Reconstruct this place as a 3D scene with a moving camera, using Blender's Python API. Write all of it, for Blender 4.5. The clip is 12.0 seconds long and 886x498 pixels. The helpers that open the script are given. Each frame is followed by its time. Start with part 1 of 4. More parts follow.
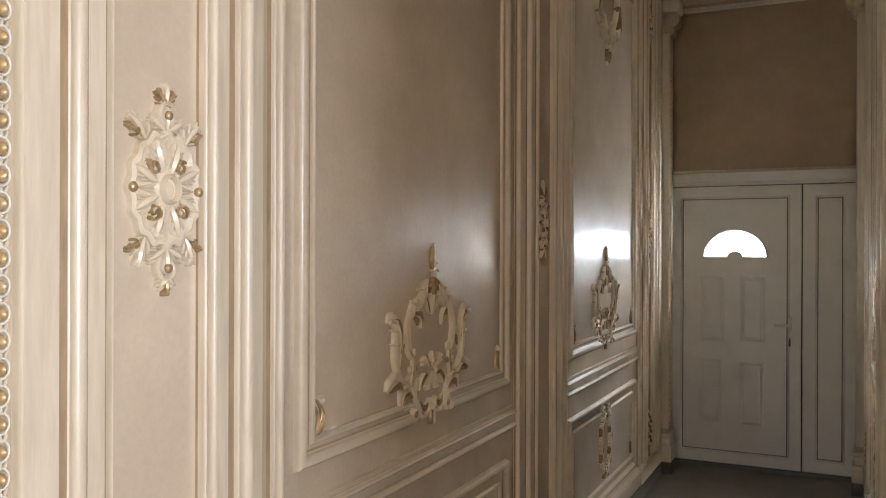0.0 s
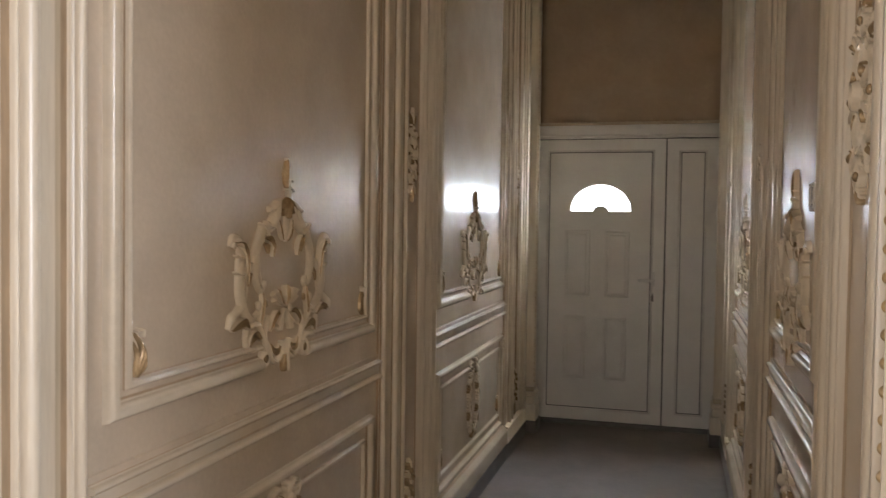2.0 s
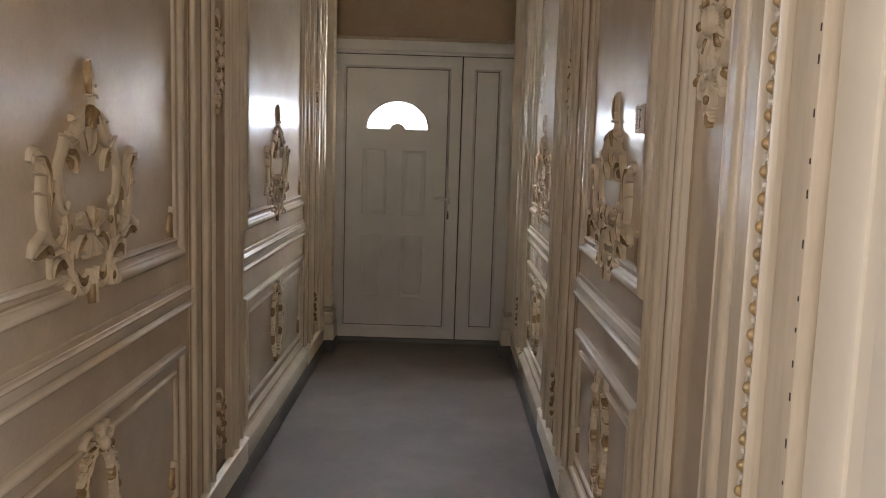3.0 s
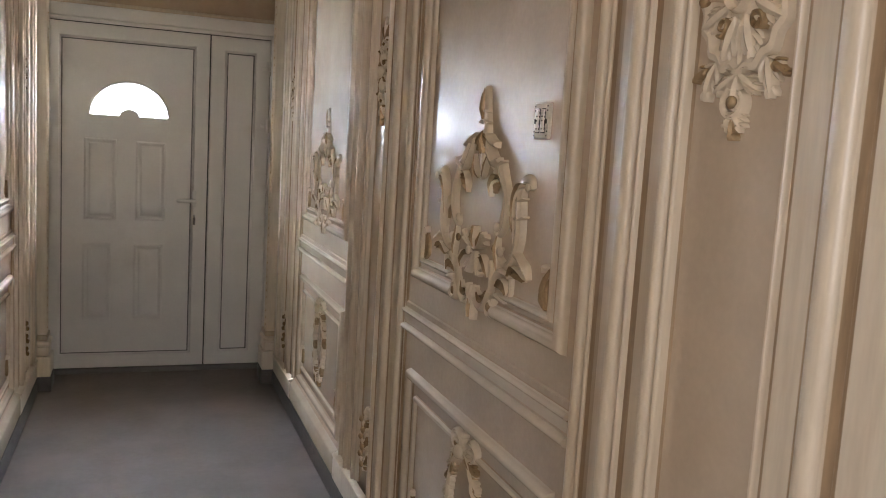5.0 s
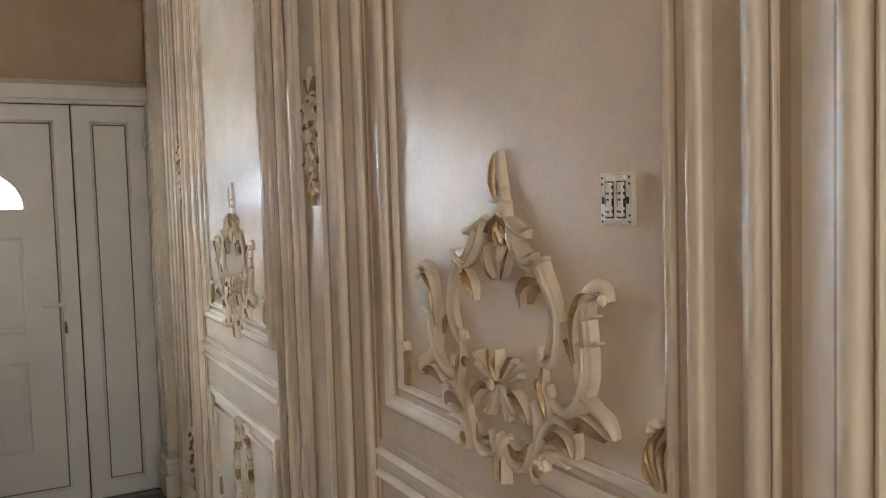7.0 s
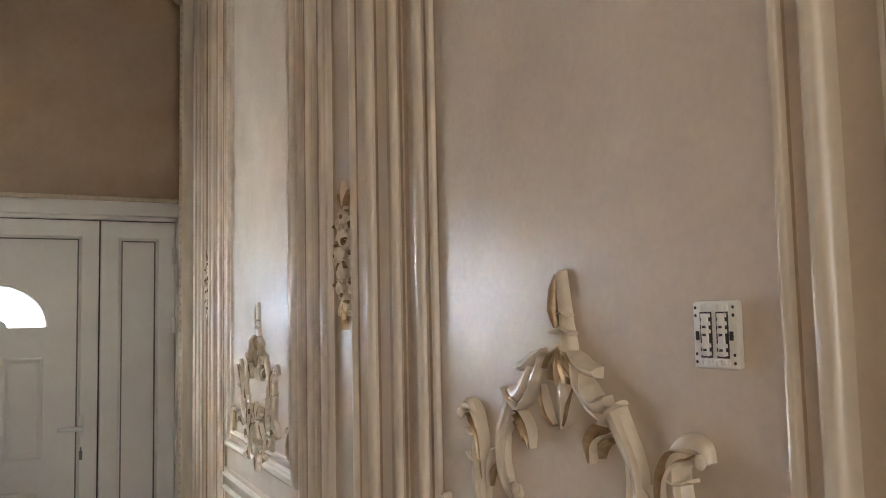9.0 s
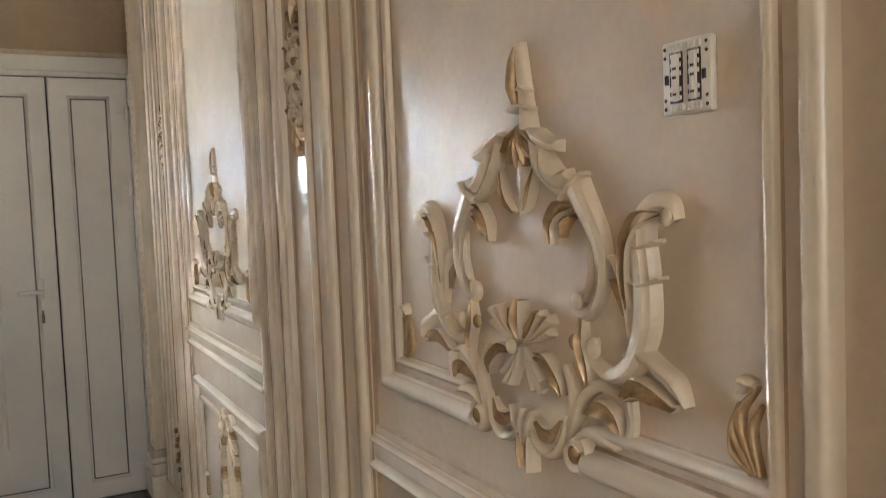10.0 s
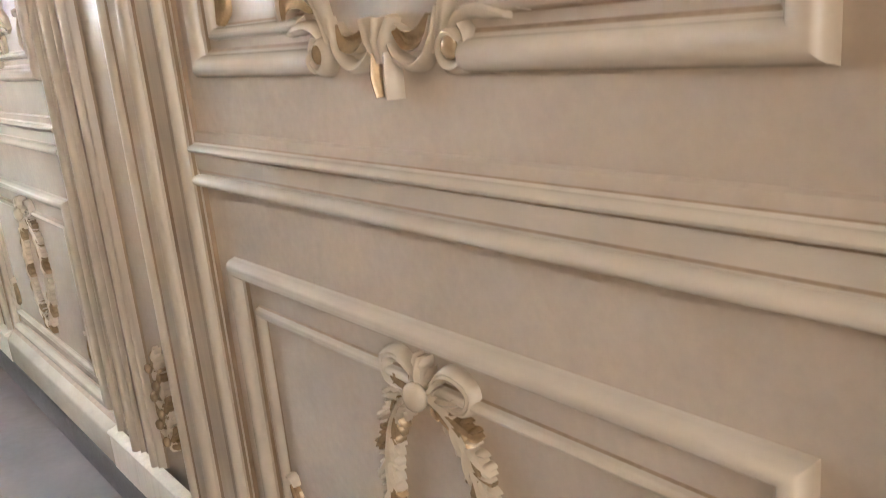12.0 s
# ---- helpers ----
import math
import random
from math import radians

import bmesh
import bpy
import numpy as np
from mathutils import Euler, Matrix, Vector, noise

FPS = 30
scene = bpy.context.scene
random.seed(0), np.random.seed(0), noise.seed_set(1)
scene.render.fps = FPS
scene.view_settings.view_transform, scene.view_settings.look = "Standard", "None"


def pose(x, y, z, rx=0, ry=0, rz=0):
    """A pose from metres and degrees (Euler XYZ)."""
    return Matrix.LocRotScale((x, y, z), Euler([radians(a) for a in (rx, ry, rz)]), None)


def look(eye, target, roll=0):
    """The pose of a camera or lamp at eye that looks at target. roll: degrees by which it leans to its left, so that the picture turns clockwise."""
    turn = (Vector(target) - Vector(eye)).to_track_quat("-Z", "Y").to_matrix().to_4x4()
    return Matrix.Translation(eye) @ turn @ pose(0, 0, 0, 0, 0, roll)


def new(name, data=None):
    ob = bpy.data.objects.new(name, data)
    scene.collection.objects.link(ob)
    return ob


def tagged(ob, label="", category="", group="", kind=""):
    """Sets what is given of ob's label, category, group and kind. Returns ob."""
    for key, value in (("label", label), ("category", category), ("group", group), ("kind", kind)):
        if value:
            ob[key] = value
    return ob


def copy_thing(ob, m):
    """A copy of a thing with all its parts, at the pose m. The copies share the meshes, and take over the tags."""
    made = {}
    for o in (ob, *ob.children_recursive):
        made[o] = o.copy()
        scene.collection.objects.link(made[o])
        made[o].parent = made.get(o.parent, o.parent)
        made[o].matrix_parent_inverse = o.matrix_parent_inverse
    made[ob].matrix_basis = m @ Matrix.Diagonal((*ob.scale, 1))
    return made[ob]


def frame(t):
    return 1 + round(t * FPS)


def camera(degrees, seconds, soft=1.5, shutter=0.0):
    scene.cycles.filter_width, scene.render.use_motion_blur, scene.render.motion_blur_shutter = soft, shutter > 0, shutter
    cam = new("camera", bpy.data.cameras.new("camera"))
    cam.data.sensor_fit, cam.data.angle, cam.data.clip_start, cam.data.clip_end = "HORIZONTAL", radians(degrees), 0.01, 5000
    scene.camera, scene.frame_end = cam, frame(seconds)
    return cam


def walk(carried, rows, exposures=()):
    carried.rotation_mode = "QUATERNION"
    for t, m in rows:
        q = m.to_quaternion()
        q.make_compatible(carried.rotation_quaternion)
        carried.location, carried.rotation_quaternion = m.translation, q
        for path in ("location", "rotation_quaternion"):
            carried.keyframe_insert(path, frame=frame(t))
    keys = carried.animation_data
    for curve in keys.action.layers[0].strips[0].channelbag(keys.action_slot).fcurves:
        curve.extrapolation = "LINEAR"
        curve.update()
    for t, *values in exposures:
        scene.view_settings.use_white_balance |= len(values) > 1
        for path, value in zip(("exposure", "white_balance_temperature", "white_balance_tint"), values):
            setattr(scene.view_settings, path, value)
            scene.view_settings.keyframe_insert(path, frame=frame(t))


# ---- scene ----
cam = camera(56.3, 12.0, soft=1.0, shutter=0.2)
PATH = [
    (0, (0.031, 0.376, 1.611), (-0.833, 2.18, 1.609), 0.2),
    (0.5, (0.032, 0.389, 1.597), (-0.831, 2.191, 1.696), 0.0),
    (1, (-0.02, 0.474, 1.575), (-0.848, 2.291, 1.676), 0.3),
    (1.5, (-0.072, 0.612, 1.538), (-0.825, 2.463, 1.601), 0.2),
    (2, (-0.131, 0.716, 1.454), (-0.673, 2.641, 1.392), 0.8),
    (2.5, (-0.229, 0.732, 1.428), (-0.43, 2.713, 1.24), 1.4),
    (3, (-0.313, 0.8, 1.449), (-0.312, 2.785, 1.201), 1.8),
    (3.5, (-0.388, 0.975, 1.455), (-0.256, 2.955, 1.206), 2.1),
    (5.3, (-0.598, 1.59, 1.461), (0.136, 3.436, 1.23), 3.2),
    (5.5, (-0.574, 1.677, 1.461), (0.172, 3.518, 1.231), 2.9),
    (6, (-0.545, 1.861, 1.468), (0.269, 3.673, 1.238), 1.7),
    (6.5, (-0.575, 2.033, 1.503), (0.322, 3.809, 1.302), 0.6),
    (7, (-0.556, 2.168, 1.546), (0.386, 3.928, 1.424), -1.7),
    (7.5, (-0.507, 2.264, 1.593), (0.441, 4.025, 1.591), -2.0),
    (7.7, (-0.491, 2.285, 1.618), (0.458, 4.045, 1.672), -2.2),
    (9.3, (-0.473, 2.384, 1.523), (0.392, 4.179, 1.686), -1.3),
    (9.5, (-0.454, 2.396, 1.489), (0.414, 4.195, 1.571), -1.5),
    (10, (-0.415, 2.441, 1.42), (0.515, 4.208, 1.304), -2.3),
    (10.5, (-0.417, 2.526, 1.357), (0.652, 4.192, 1.073), -2.1),
    (11, (-0.423, 2.588, 1.295), (0.774, 4.15, 0.939), -2.7),
    (11.5, (-0.372, 2.63, 1.212), (0.846, 4.162, 0.799), -4.5),
    (12, (-0.331, 2.648, 1.119), (0.869, 4.157, 0.589), -5.4),
]
EXPOSURES = [(0, 0.2, 6350, 11), (1.5, 0.12, 6400, 12), (2.5, 0.12, 6450, 13), (3.5, 0.02, 6400, 14), (5.5, 0.85, 6000, 12), (6.5, 0.95, 6000, 10), (7.5, 0.9, 5900, 11), (9.5, 0.97, 5850, 10),
             (10.0, 1.1, 6000, 9), (10.5, 1.38, 5950, 11), (11.5, 1.43, 5900, 12), (12, 1.7, 5900, 12)]
walk(cam, [(t, look(eye, target, roll)) for t, eye, target, roll in PATH], EXPOSURES)
SKY_GLOW = 215.0

# ---- world and large lights ----
world = bpy.data.worlds.new("sky")
scene.world = world
world.use_nodes = True
_wn = world.node_tree.nodes
_sky = _wn.new("ShaderNodeTexSky")
_sky.sky_type, _sky.sun_disc = "NISHITA", False
_sky.sun_elevation, _sky.sun_rotation = radians(40), radians(160)
world.node_tree.links.new(_sky.outputs[0], _wn["Background"].inputs[0])
_wn["Background"].inputs[1].default_value = 0.1
sun_data = bpy.data.lights.new("sun", "SUN")
sun_data.energy, sun_data.angle, sun_data.color = 1.0, radians(10), (1, 0.95, 0.88)
sun_ob = new("sun", sun_data)
sun_ob.matrix_world = look((1, -8, 9), (0, 0, 0))


def window_lamp(name, x, y, z, rx, rz, w, h, power, col):
    d = bpy.data.lights.new(name, "AREA")
    d.shape, d.size, d.size_y, d.energy, d.color = "RECTANGLE", w, h, power, col
    ob = new(name, d)
    ob.matrix_world = pose(x, y, z, rx, 0, rz)
    return ob


# daylight standing in the room windows to the walker's left and right
window_lamp("window_light", -3.46, -0.95, 1.75, 90, -90, 1.9, 1.9, 95, (0.96, 0.97, 1.0))
# weak unseen fill from behind, added to brighten the near right panel
window_lamp("back_fill_light", -0.9, -2.96, 1.75, 90, 0, 1.9, 1.9, 14, (1.0, 0.97, 0.94))
window_lamp("side_window_light", 3.46, -0.35, 1.75, 90, 90, 1.9, 1.9, 185, (0.905, 0.965, 1.08))

# ---- materials ----
MATS = {}


def material(name, col, rough=0.5, metal=0.0, var=0.12, scale=6.0, bump=0.15, fine=60.0, stain=None, stain_at=(0.55, 0.75),
             stretch=(1, 1, 1), coat=0.0, smudge=0.025, spec=0.5):
    """Paint, plaster, metal or stone: base colour broken up at two scales, with stains of a second colour."""
    m = bpy.data.materials.new(name)
    m.use_nodes = True
    n, l = m.node_tree.nodes, m.node_tree.links
    b = n["Principled BSDF"]
    geo = n.new("ShaderNodeNewGeometry")
    mp = n.new("ShaderNodeMapping")
    mp.inputs["Scale"].default_value = stretch
    l.new(geo.outputs["Position"], mp.inputs[0])

    def noise_tex(sc, detail, rough_):
        t = n.new("ShaderNodeTexNoise")
        t.inputs["Scale"].default_value = sc
        t.inputs["Detail"].default_value = detail
        t.inputs["Roughness"].default_value = rough_
        l.new(mp.outputs[0], t.inputs["Vector"])
        return t

    big, small = noise_tex(scale, 5, 0.6), noise_tex(fine, 4, 0.6)
    r1 = n.new("ShaderNodeMapRange")
    r1.inputs[1].default_value, r1.inputs[2].default_value = 0.3, 0.7
    r1.inputs[3].default_value, r1.inputs[4].default_value = 1 - var, 1 + var
    l.new(big.outputs["Fac"], r1.inputs[0])
    r2 = n.new("ShaderNodeMapRange")
    r2.inputs[1].default_value, r2.inputs[2].default_value = 0.3, 0.7
    r2.inputs[3].default_value, r2.inputs[4].default_value = 1 - var * 0.4, 1 + var * 0.4
    l.new(small.outputs["Fac"], r2.inputs[0])
    mul = n.new("ShaderNodeMath")
    mul.operation = "MULTIPLY"
    l.new(r1.outputs[0], mul.inputs[0]), l.new(r2.outputs[0], mul.inputs[1])
    mix = n.new("ShaderNodeMix")
    mix.data_type, mix.blend_type = "RGBA", "MULTIPLY"
    mix.inputs[0].default_value = 1.0
    mix.inputs[6].default_value = (*col, 1)
    l.new(mul.outputs[0], mix.inputs[7])
    out = mix.outputs[2]
    if stain:
        st = noise_tex(scale * 0.6, 6, 0.65)
        rr = n.new("ShaderNodeMapRange")
        rr.inputs[1].default_value, rr.inputs[2].default_value = stain_at
        rr.inputs[3].default_value, rr.inputs[4].default_value = 0, 0.75
        l.new(st.outputs["Fac"], rr.inputs[0])
        sm = n.new("ShaderNodeMix")
        sm.data_type = "RGBA"
        sm.inputs[7].default_value = (*stain, 1)
        l.new(rr.outputs[0], sm.inputs[0]), l.new(out, sm.inputs[6])
        out = sm.outputs[2]
    l.new(out, b.inputs["Base Color"])
    r3 = n.new("ShaderNodeMapRange")
    r3.inputs[1].default_value, r3.inputs[2].default_value = 0.3, 0.7
    r3.inputs[3].default_value, r3.inputs[4].default_value = max(rough - smudge, 0.03), min(rough + smudge, 1)
    l.new(big.outputs["Fac"], r3.inputs[0])
    l.new(r3.outputs[0], b.inputs["Roughness"])
    b.inputs["Metallic"].default_value = metal
    b.inputs["Specular IOR Level"].default_value = spec
    b.inputs["Coat Weight"].default_value = coat
    b.inputs["Coat Roughness"].default_value = 0.18
    if bump:
        bp = n.new("ShaderNodeBump")
        bp.inputs["Strength"].default_value, bp.inputs["Distance"].default_value = bump, 0.002
        l.new(small.outputs["Fac"], bp.inputs["Height"])
        l.new(bp.outputs[0], b.inputs["Normal"])
    MATS[name] = m
    return m


FIELD = material("panel_paint", (0.61, 0.50, 0.378), 0.24, coat=0.6, var=0.11, scale=3.2, fine=70, bump=0.16, stain=(0.50, 0.395, 0.29), stain_at=(0.35, 0.85), smudge=0.02, spec=0.8)
CREAM = material("moulding_paint", (0.655, 0.56, 0.43), 0.325, var=0.07, scale=9, fine=30, bump=0.12, stain=(0.48, 0.37, 0.25), stain_at=(0.45, 0.85), stretch=(6, 6, 0.6), spec=0.7)
RAIL = material("rail_paint", (0.655, 0.56, 0.43), 0.24, coat=0.4, var=0.06, scale=7, fine=45, bump=0.1, stain=(0.50, 0.39, 0.27), stain_at=(0.5, 0.9), stretch=(1.5, 0.7, 1.5), spec=0.7)
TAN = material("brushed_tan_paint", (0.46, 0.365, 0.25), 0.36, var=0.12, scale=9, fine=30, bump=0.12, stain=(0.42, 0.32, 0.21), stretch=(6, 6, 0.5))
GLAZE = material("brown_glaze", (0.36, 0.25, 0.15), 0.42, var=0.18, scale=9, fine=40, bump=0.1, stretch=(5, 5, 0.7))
CARVED = material("carving_paint", (0.68, 0.58, 0.44), 0.235, var=0.08, scale=14, fine=90, bump=0.12, stain=(0.46, 0.34, 0.2), stain_at=(0.58, 0.8))
GOLD = material("aged_gilding", (0.47, 0.335, 0.19), 0.235, metal=0.42, var=0.2, scale=30, fine=120, bump=0.15, stain=(0.30, 0.18, 0.08), stain_at=(0.5, 0.75))
EGGGOLD = material("worn_egg_gilding", (0.47, 0.32, 0.155), 0.34, metal=0.3, var=0.2, scale=40, fine=120, bump=0.1, stain=(0.62, 0.5, 0.34), stain_at=(0.5, 0.7))
HUSK = material("pale_husk_paint", (0.70, 0.64, 0.54), 0.38, var=0.06, scale=14, fine=90, bump=0.1)
PLASTER = material("back_wall_paint", (0.385, 0.28, 0.18), 0.6, var=0.12, scale=2.5, fine=30, bump=0.2, stain=(0.30, 0.19, 0.105), stain_at=(0.42, 0.75))
ROOMWALL = material("room_wall_paint", (0.80, 0.715, 0.58), 0.6, var=0.04, scale=2, fine=40, bump=0.1)
DOORPVC = material("door_plastic", (0.69, 0.655, 0.605), 0.42, var=0.05, scale=4, fine=70, bump=0.05, stain=(0.56, 0.52, 0.45), stain_at=(0.6, 0.85))
SEAM = material("dark_seam", (0.035, 0.03, 0.026), 0.7, var=0.1)
# dark grey of threshold and key, also of the shading lines on the door
DARKGREY = material("dark_grey", (0.14, 0.13, 0.117), 0.6, var=0.1)
METAL = material("handle_metal", (0.62, 0.60, 0.56), 0.33, metal=0.35, var=0.06, scale=20)
FLOORM = material("dusty_floor", (0.138, 0.112, 0.096), 0.6, var=0.16, scale=2.6, fine=38, bump=0.25, stain=(0.215, 0.182, 0.16), stain_at=(0.45, 0.75))
BASEDARK = material("dark_skirting_stone", (0.085, 0.072, 0.062), 0.5, var=0.25, scale=7, fine=60, bump=0.3, stain=(0.17, 0.15, 0.13))
CEILM = material("ceiling_paint", (0.50, 0.41, 0.30), 0.55, var=0.08, scale=3, fine=40)
SWITCHW = material("switch_plastic", (0.74, 0.70, 0.62), 0.35, var=0.04, scale=30)
GLASS = bpy.data.materials.new("clear_glass")
GLASS.use_nodes = True
_g = GLASS.node_tree.nodes["Principled BSDF"]
_g.inputs["Transmission Weight"].default_value, _g.inputs["Roughness"].default_value, _g.inputs["IOR"].default_value = 1.0, 0.02, 1.45
SKYGLOW = bpy.data.materials.new("bright_sky")
SKYGLOW.use_nodes = True
_s = SKYGLOW.node_tree
_e = _s.nodes.new("ShaderNodeEmission")
_e.inputs[0].default_value, _e.inputs[1].default_value = (0.84, 0.92, 1.0, 1), SKY_GLOW
_s.links.new(_e.outputs[0], _s.nodes["Material Output"].inputs[0])

# ---- mesh helpers ----


def finish(bm, name, mats, sharp=38, smooth=True):
    me = bpy.data.meshes.new(name)
    bm.to_mesh(me)
    bm.free()
    for m in mats if isinstance(mats, (list, tuple)) else [mats]:
        me.materials.append(m)
    if smooth:
        for p in me.polygons:
            p.use_smooth = True
        me.set_sharp_from_angle(angle=radians(sharp))
    return me


def part(name, bm, mats, parent, label="", at=None, sharp=38):
    ob = new(name, finish(bm, name, mats, sharp))
    ob.parent = parent
    if at is not None:
        ob.matrix_basis = at
    if label:
        ob["label"] = label
    return ob


def thing(name, bm, mats, label, category, kind="", group="", sharp=38):
    return tagged(new(name, finish(bm, name, mats, sharp)), label, category, group, kind)


def box(bm, x0, x1, y0, y1, z0, z1, bevel=0.0, mi=0):
    vs = [bm.verts.new((x, y, z)) for x in (x0, x1) for y in (y0, y1) for z in (z0, z1)]
    fs = [bm.faces.new([vs[i] for i in f]) for f in ((0, 1, 3, 2), (4, 6, 7, 5), (0, 4, 5, 1), (2, 3, 7, 6), (0, 2, 6, 4), (1, 5, 7, 3))]
    for f in fs:
        f.material_index = mi
    if bevel:
        es = list({e for f in fs for e in f.edges})
        bmesh.ops.bevel(bm, geom=es, offset=bevel, segments=2, affect="EDGES", profile=0.5)
    return bm


def boxmesh(*a, **k):
    return box(bmesh.new(), *a, **k)


LX, RX, BY = -1.157, 0.217, 6.80
CEIL = 3.70


def place(side, s, z, d):
    """A spot on a wall: s along it, z up, d proud of it into the corridor."""
    if side == "L":
        return (LX + d, s, z)
    if side == "R":
        return (RX - d, s, z)
    return (s, BY - d, z)


def inward(side):
    return Vector({"L": (1, 0, 0), "R": (-1, 0, 0), "B": (0, -1, 0)}[side])


def arc(a0, a1, d, h, m=0, n=7):
    """Half-round bead from a0 to a1 on the level d, h proud."""
    c, r = (a0 + a1) / 2, (a1 - a0) / 2
    return [(c - r * math.cos(math.pi * i / n), d + h * math.sin(math.pi * i / n), m) for i in range(n + 1)]


def strip(side, prof, axis, lo, hi, caps=True):
    """Moulding drawn along a wall: prof is (across, proud, material), axis 'z' upright or 's' level."""
    bm = bmesh.new()
    rows = []
    for e in (lo, hi):
        rows.append([bm.verts.new(place(side, a, e, d) if axis == "z" else place(side, e, a, d)) for a, d, m in prof])
    for i in range(len(prof) - 1):
        f = bm.faces.new((rows[0][i], rows[0][i + 1], rows[1][i + 1], rows[1][i]))
        f.material_index = prof[i][2]
    if caps:
        for r in rows:
            ends = []
            for k in (-1, 0):
                a = prof[k][0]
                e = lo if r is rows[0] else hi
                ends.append(bm.verts.new(place(side, a, e, -0.003) if axis == "z" else place(side, e, a, -0.003)))
            bm.faces.new(r + ends)
    bm.normal_update()
    tot = sum((f.normal * f.calc_area() for f in bm.faces), Vector())
    if tot.dot(inward(side)) < 0:
        bmesh.ops.reverse_faces(bm, faces=bm.faces[:])
    return bm


def rect_frame(side, s0, s1, z0, z1, prof, gap=None):
    """Mitred moulding round a rectangle: prof is (in from the outer edge, proud, material); gap leaves its lower rail open from..to."""
    bm = bmesh.new()
    rings = [[bm.verts.new(place(side, s, z, d)) for s, z in ((s0 + o, z0 + o), (s1 - o, z0 + o), (s1 - o, z1 - o), (s0 + o, z1 - o))] for o, d, m in prof]
    ends = [[bm.verts.new(place(side, g, z0 + o, d)) for o, d, m in prof] for g in gap or ()]
    for i in range(len(rings) - 1):
        for j in range(4):
            if gap and j == 0:
                fs = [bm.faces.new((rings[i][0], ends[0][i], ends[0][i + 1], rings[i + 1][0])), bm.faces.new((ends[1][i], rings[i][1], rings[i + 1][1], ends[1][i + 1]))]
            else:
                fs = [bm.faces.new((rings[i][j], rings[i][(j + 1) % 4], rings[i + 1][(j + 1) % 4], rings[i + 1][j]))]
            for f in fs:
                f.material_index = prof[i][2]
    for e in ends:
        bm.faces.new(e)
    bm.normal_update()
    if sum((f.normal * f.calc_area() for f in bm.faces), Vector()).dot(inward(side)) < 0:
        bmesh.ops.reverse_faces(bm, faces=bm.faces[:])
    return bm


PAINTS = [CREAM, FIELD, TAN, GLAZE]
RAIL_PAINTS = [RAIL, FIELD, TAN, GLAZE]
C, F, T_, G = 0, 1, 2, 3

# ---- floor, ceiling and enclosing room ----
bm = boxmesh(-3.5, 3.5, -3.0, 7.0, -0.2, 0.0)
thing("floor", bm, FLOORM, "dusty grey screed floor with pale scuffs", "floor", "structure")
bm = boxmesh(-3.5, 3.5, -3.0, 7.0, CEIL, CEIL + 0.2)
thing("ceiling", bm, CEILM, "cream painted ceiling", "ceiling", "structure")


def wall_core(name, label, boxes, mat):
    bm = bmesh.new()
    for b in boxes:
        box(bm, *b)
    return thing(name, bm, mat, label, "wall", "structure")


L0, R0 = 1.14, 1.915
wall_left = wall_core("wall_left", "cream and beige panelled wall with gilded carving", [(LX - 0.22, LX, L0, 7.02, 0, CEIL)], FIELD)
wall_right = wall_core("wall_right", "cream and beige panelled wall with gilded carving", [(RX, RX + 0.22, R0, 7.02, 0, CEIL)], FIELD)
wall_core("wall_room_left", "cream room wall beside the corridor mouth", [(-3.5, LX - 0.22, L0, L0 + 0.2, 0, CEIL), (-3.7, -3.5, -3, -1.9, 0, CEIL), (-3.7, -3.5, 0.0, 1.4, 0, CEIL),
                                                               (-3.7, -3.5, -1.9, 0.0, 0, 0.8), (-3.7, -3.5, -1.9, 0.0, 2.7, CEIL)], ROOMWALL)
# the plain wall end beside the corridor's bead moulding
bm = boxmesh(RX - 0.02, RX + 0.22, 1.80, R0 - 0.003, 0, CEIL - 0.002, bevel=0.010)
box(bm, RX - 0.012, RX + 0.22, 1.755, 1.80, 0, CEIL - 0.002)
box(bm, RX - 0.024, RX + 0.22, 1.42, 1.755, 0, CEIL - 0.002, bevel=0.012)
thing("wall_end", bm, ROOMWALL, "smooth cream plaster wall end with rounded edge", "wall", "structure")
wall_core("wall_room_right", "cream room wall", [(RX + 0.22, 3.5, 1.5, 1.7, 0, CEIL), (3.5, 3.7, -3, -1.3, 0, CEIL), (3.5, 3.7, 0.6, 1.7, 0, CEIL),
                                                (3.5, 3.7, -1.3, 0.6, 0, 0.8), (3.5, 3.7, -1.3, 0.6, 2.7, CEIL)], ROOMWALL)
# unseen wall behind the walker; its opening holds the added fill lamp
wall_core("wall_room_back", "cream room wall with an opening", [(-3.7, -1.85, -3.2, -3, 0, CEIL), (0.05, 3.7, -3.2, -3, 0, CEIL),
                                                             (-1.85, 0.05, -3.2, -3, 0, 0.8), (-1.85, 0.05, -3.2, -3, 2.7, CEIL)], ROOMWALL)
# wall round the entrance door
wall_back = wall_core("wall_back", "mottled brown-beige plaster wall above the door", [(LX, RX, BY, BY + 0.22, 2.185, CEIL)], PLASTER)

# ---- panelling ----
Z_TOP = 3.38


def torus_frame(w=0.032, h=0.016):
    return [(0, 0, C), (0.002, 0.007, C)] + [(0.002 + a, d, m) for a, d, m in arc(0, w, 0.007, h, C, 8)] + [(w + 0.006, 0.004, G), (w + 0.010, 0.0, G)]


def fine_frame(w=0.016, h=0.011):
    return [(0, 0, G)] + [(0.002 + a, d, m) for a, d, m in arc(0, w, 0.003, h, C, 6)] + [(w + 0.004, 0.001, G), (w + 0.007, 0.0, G)]


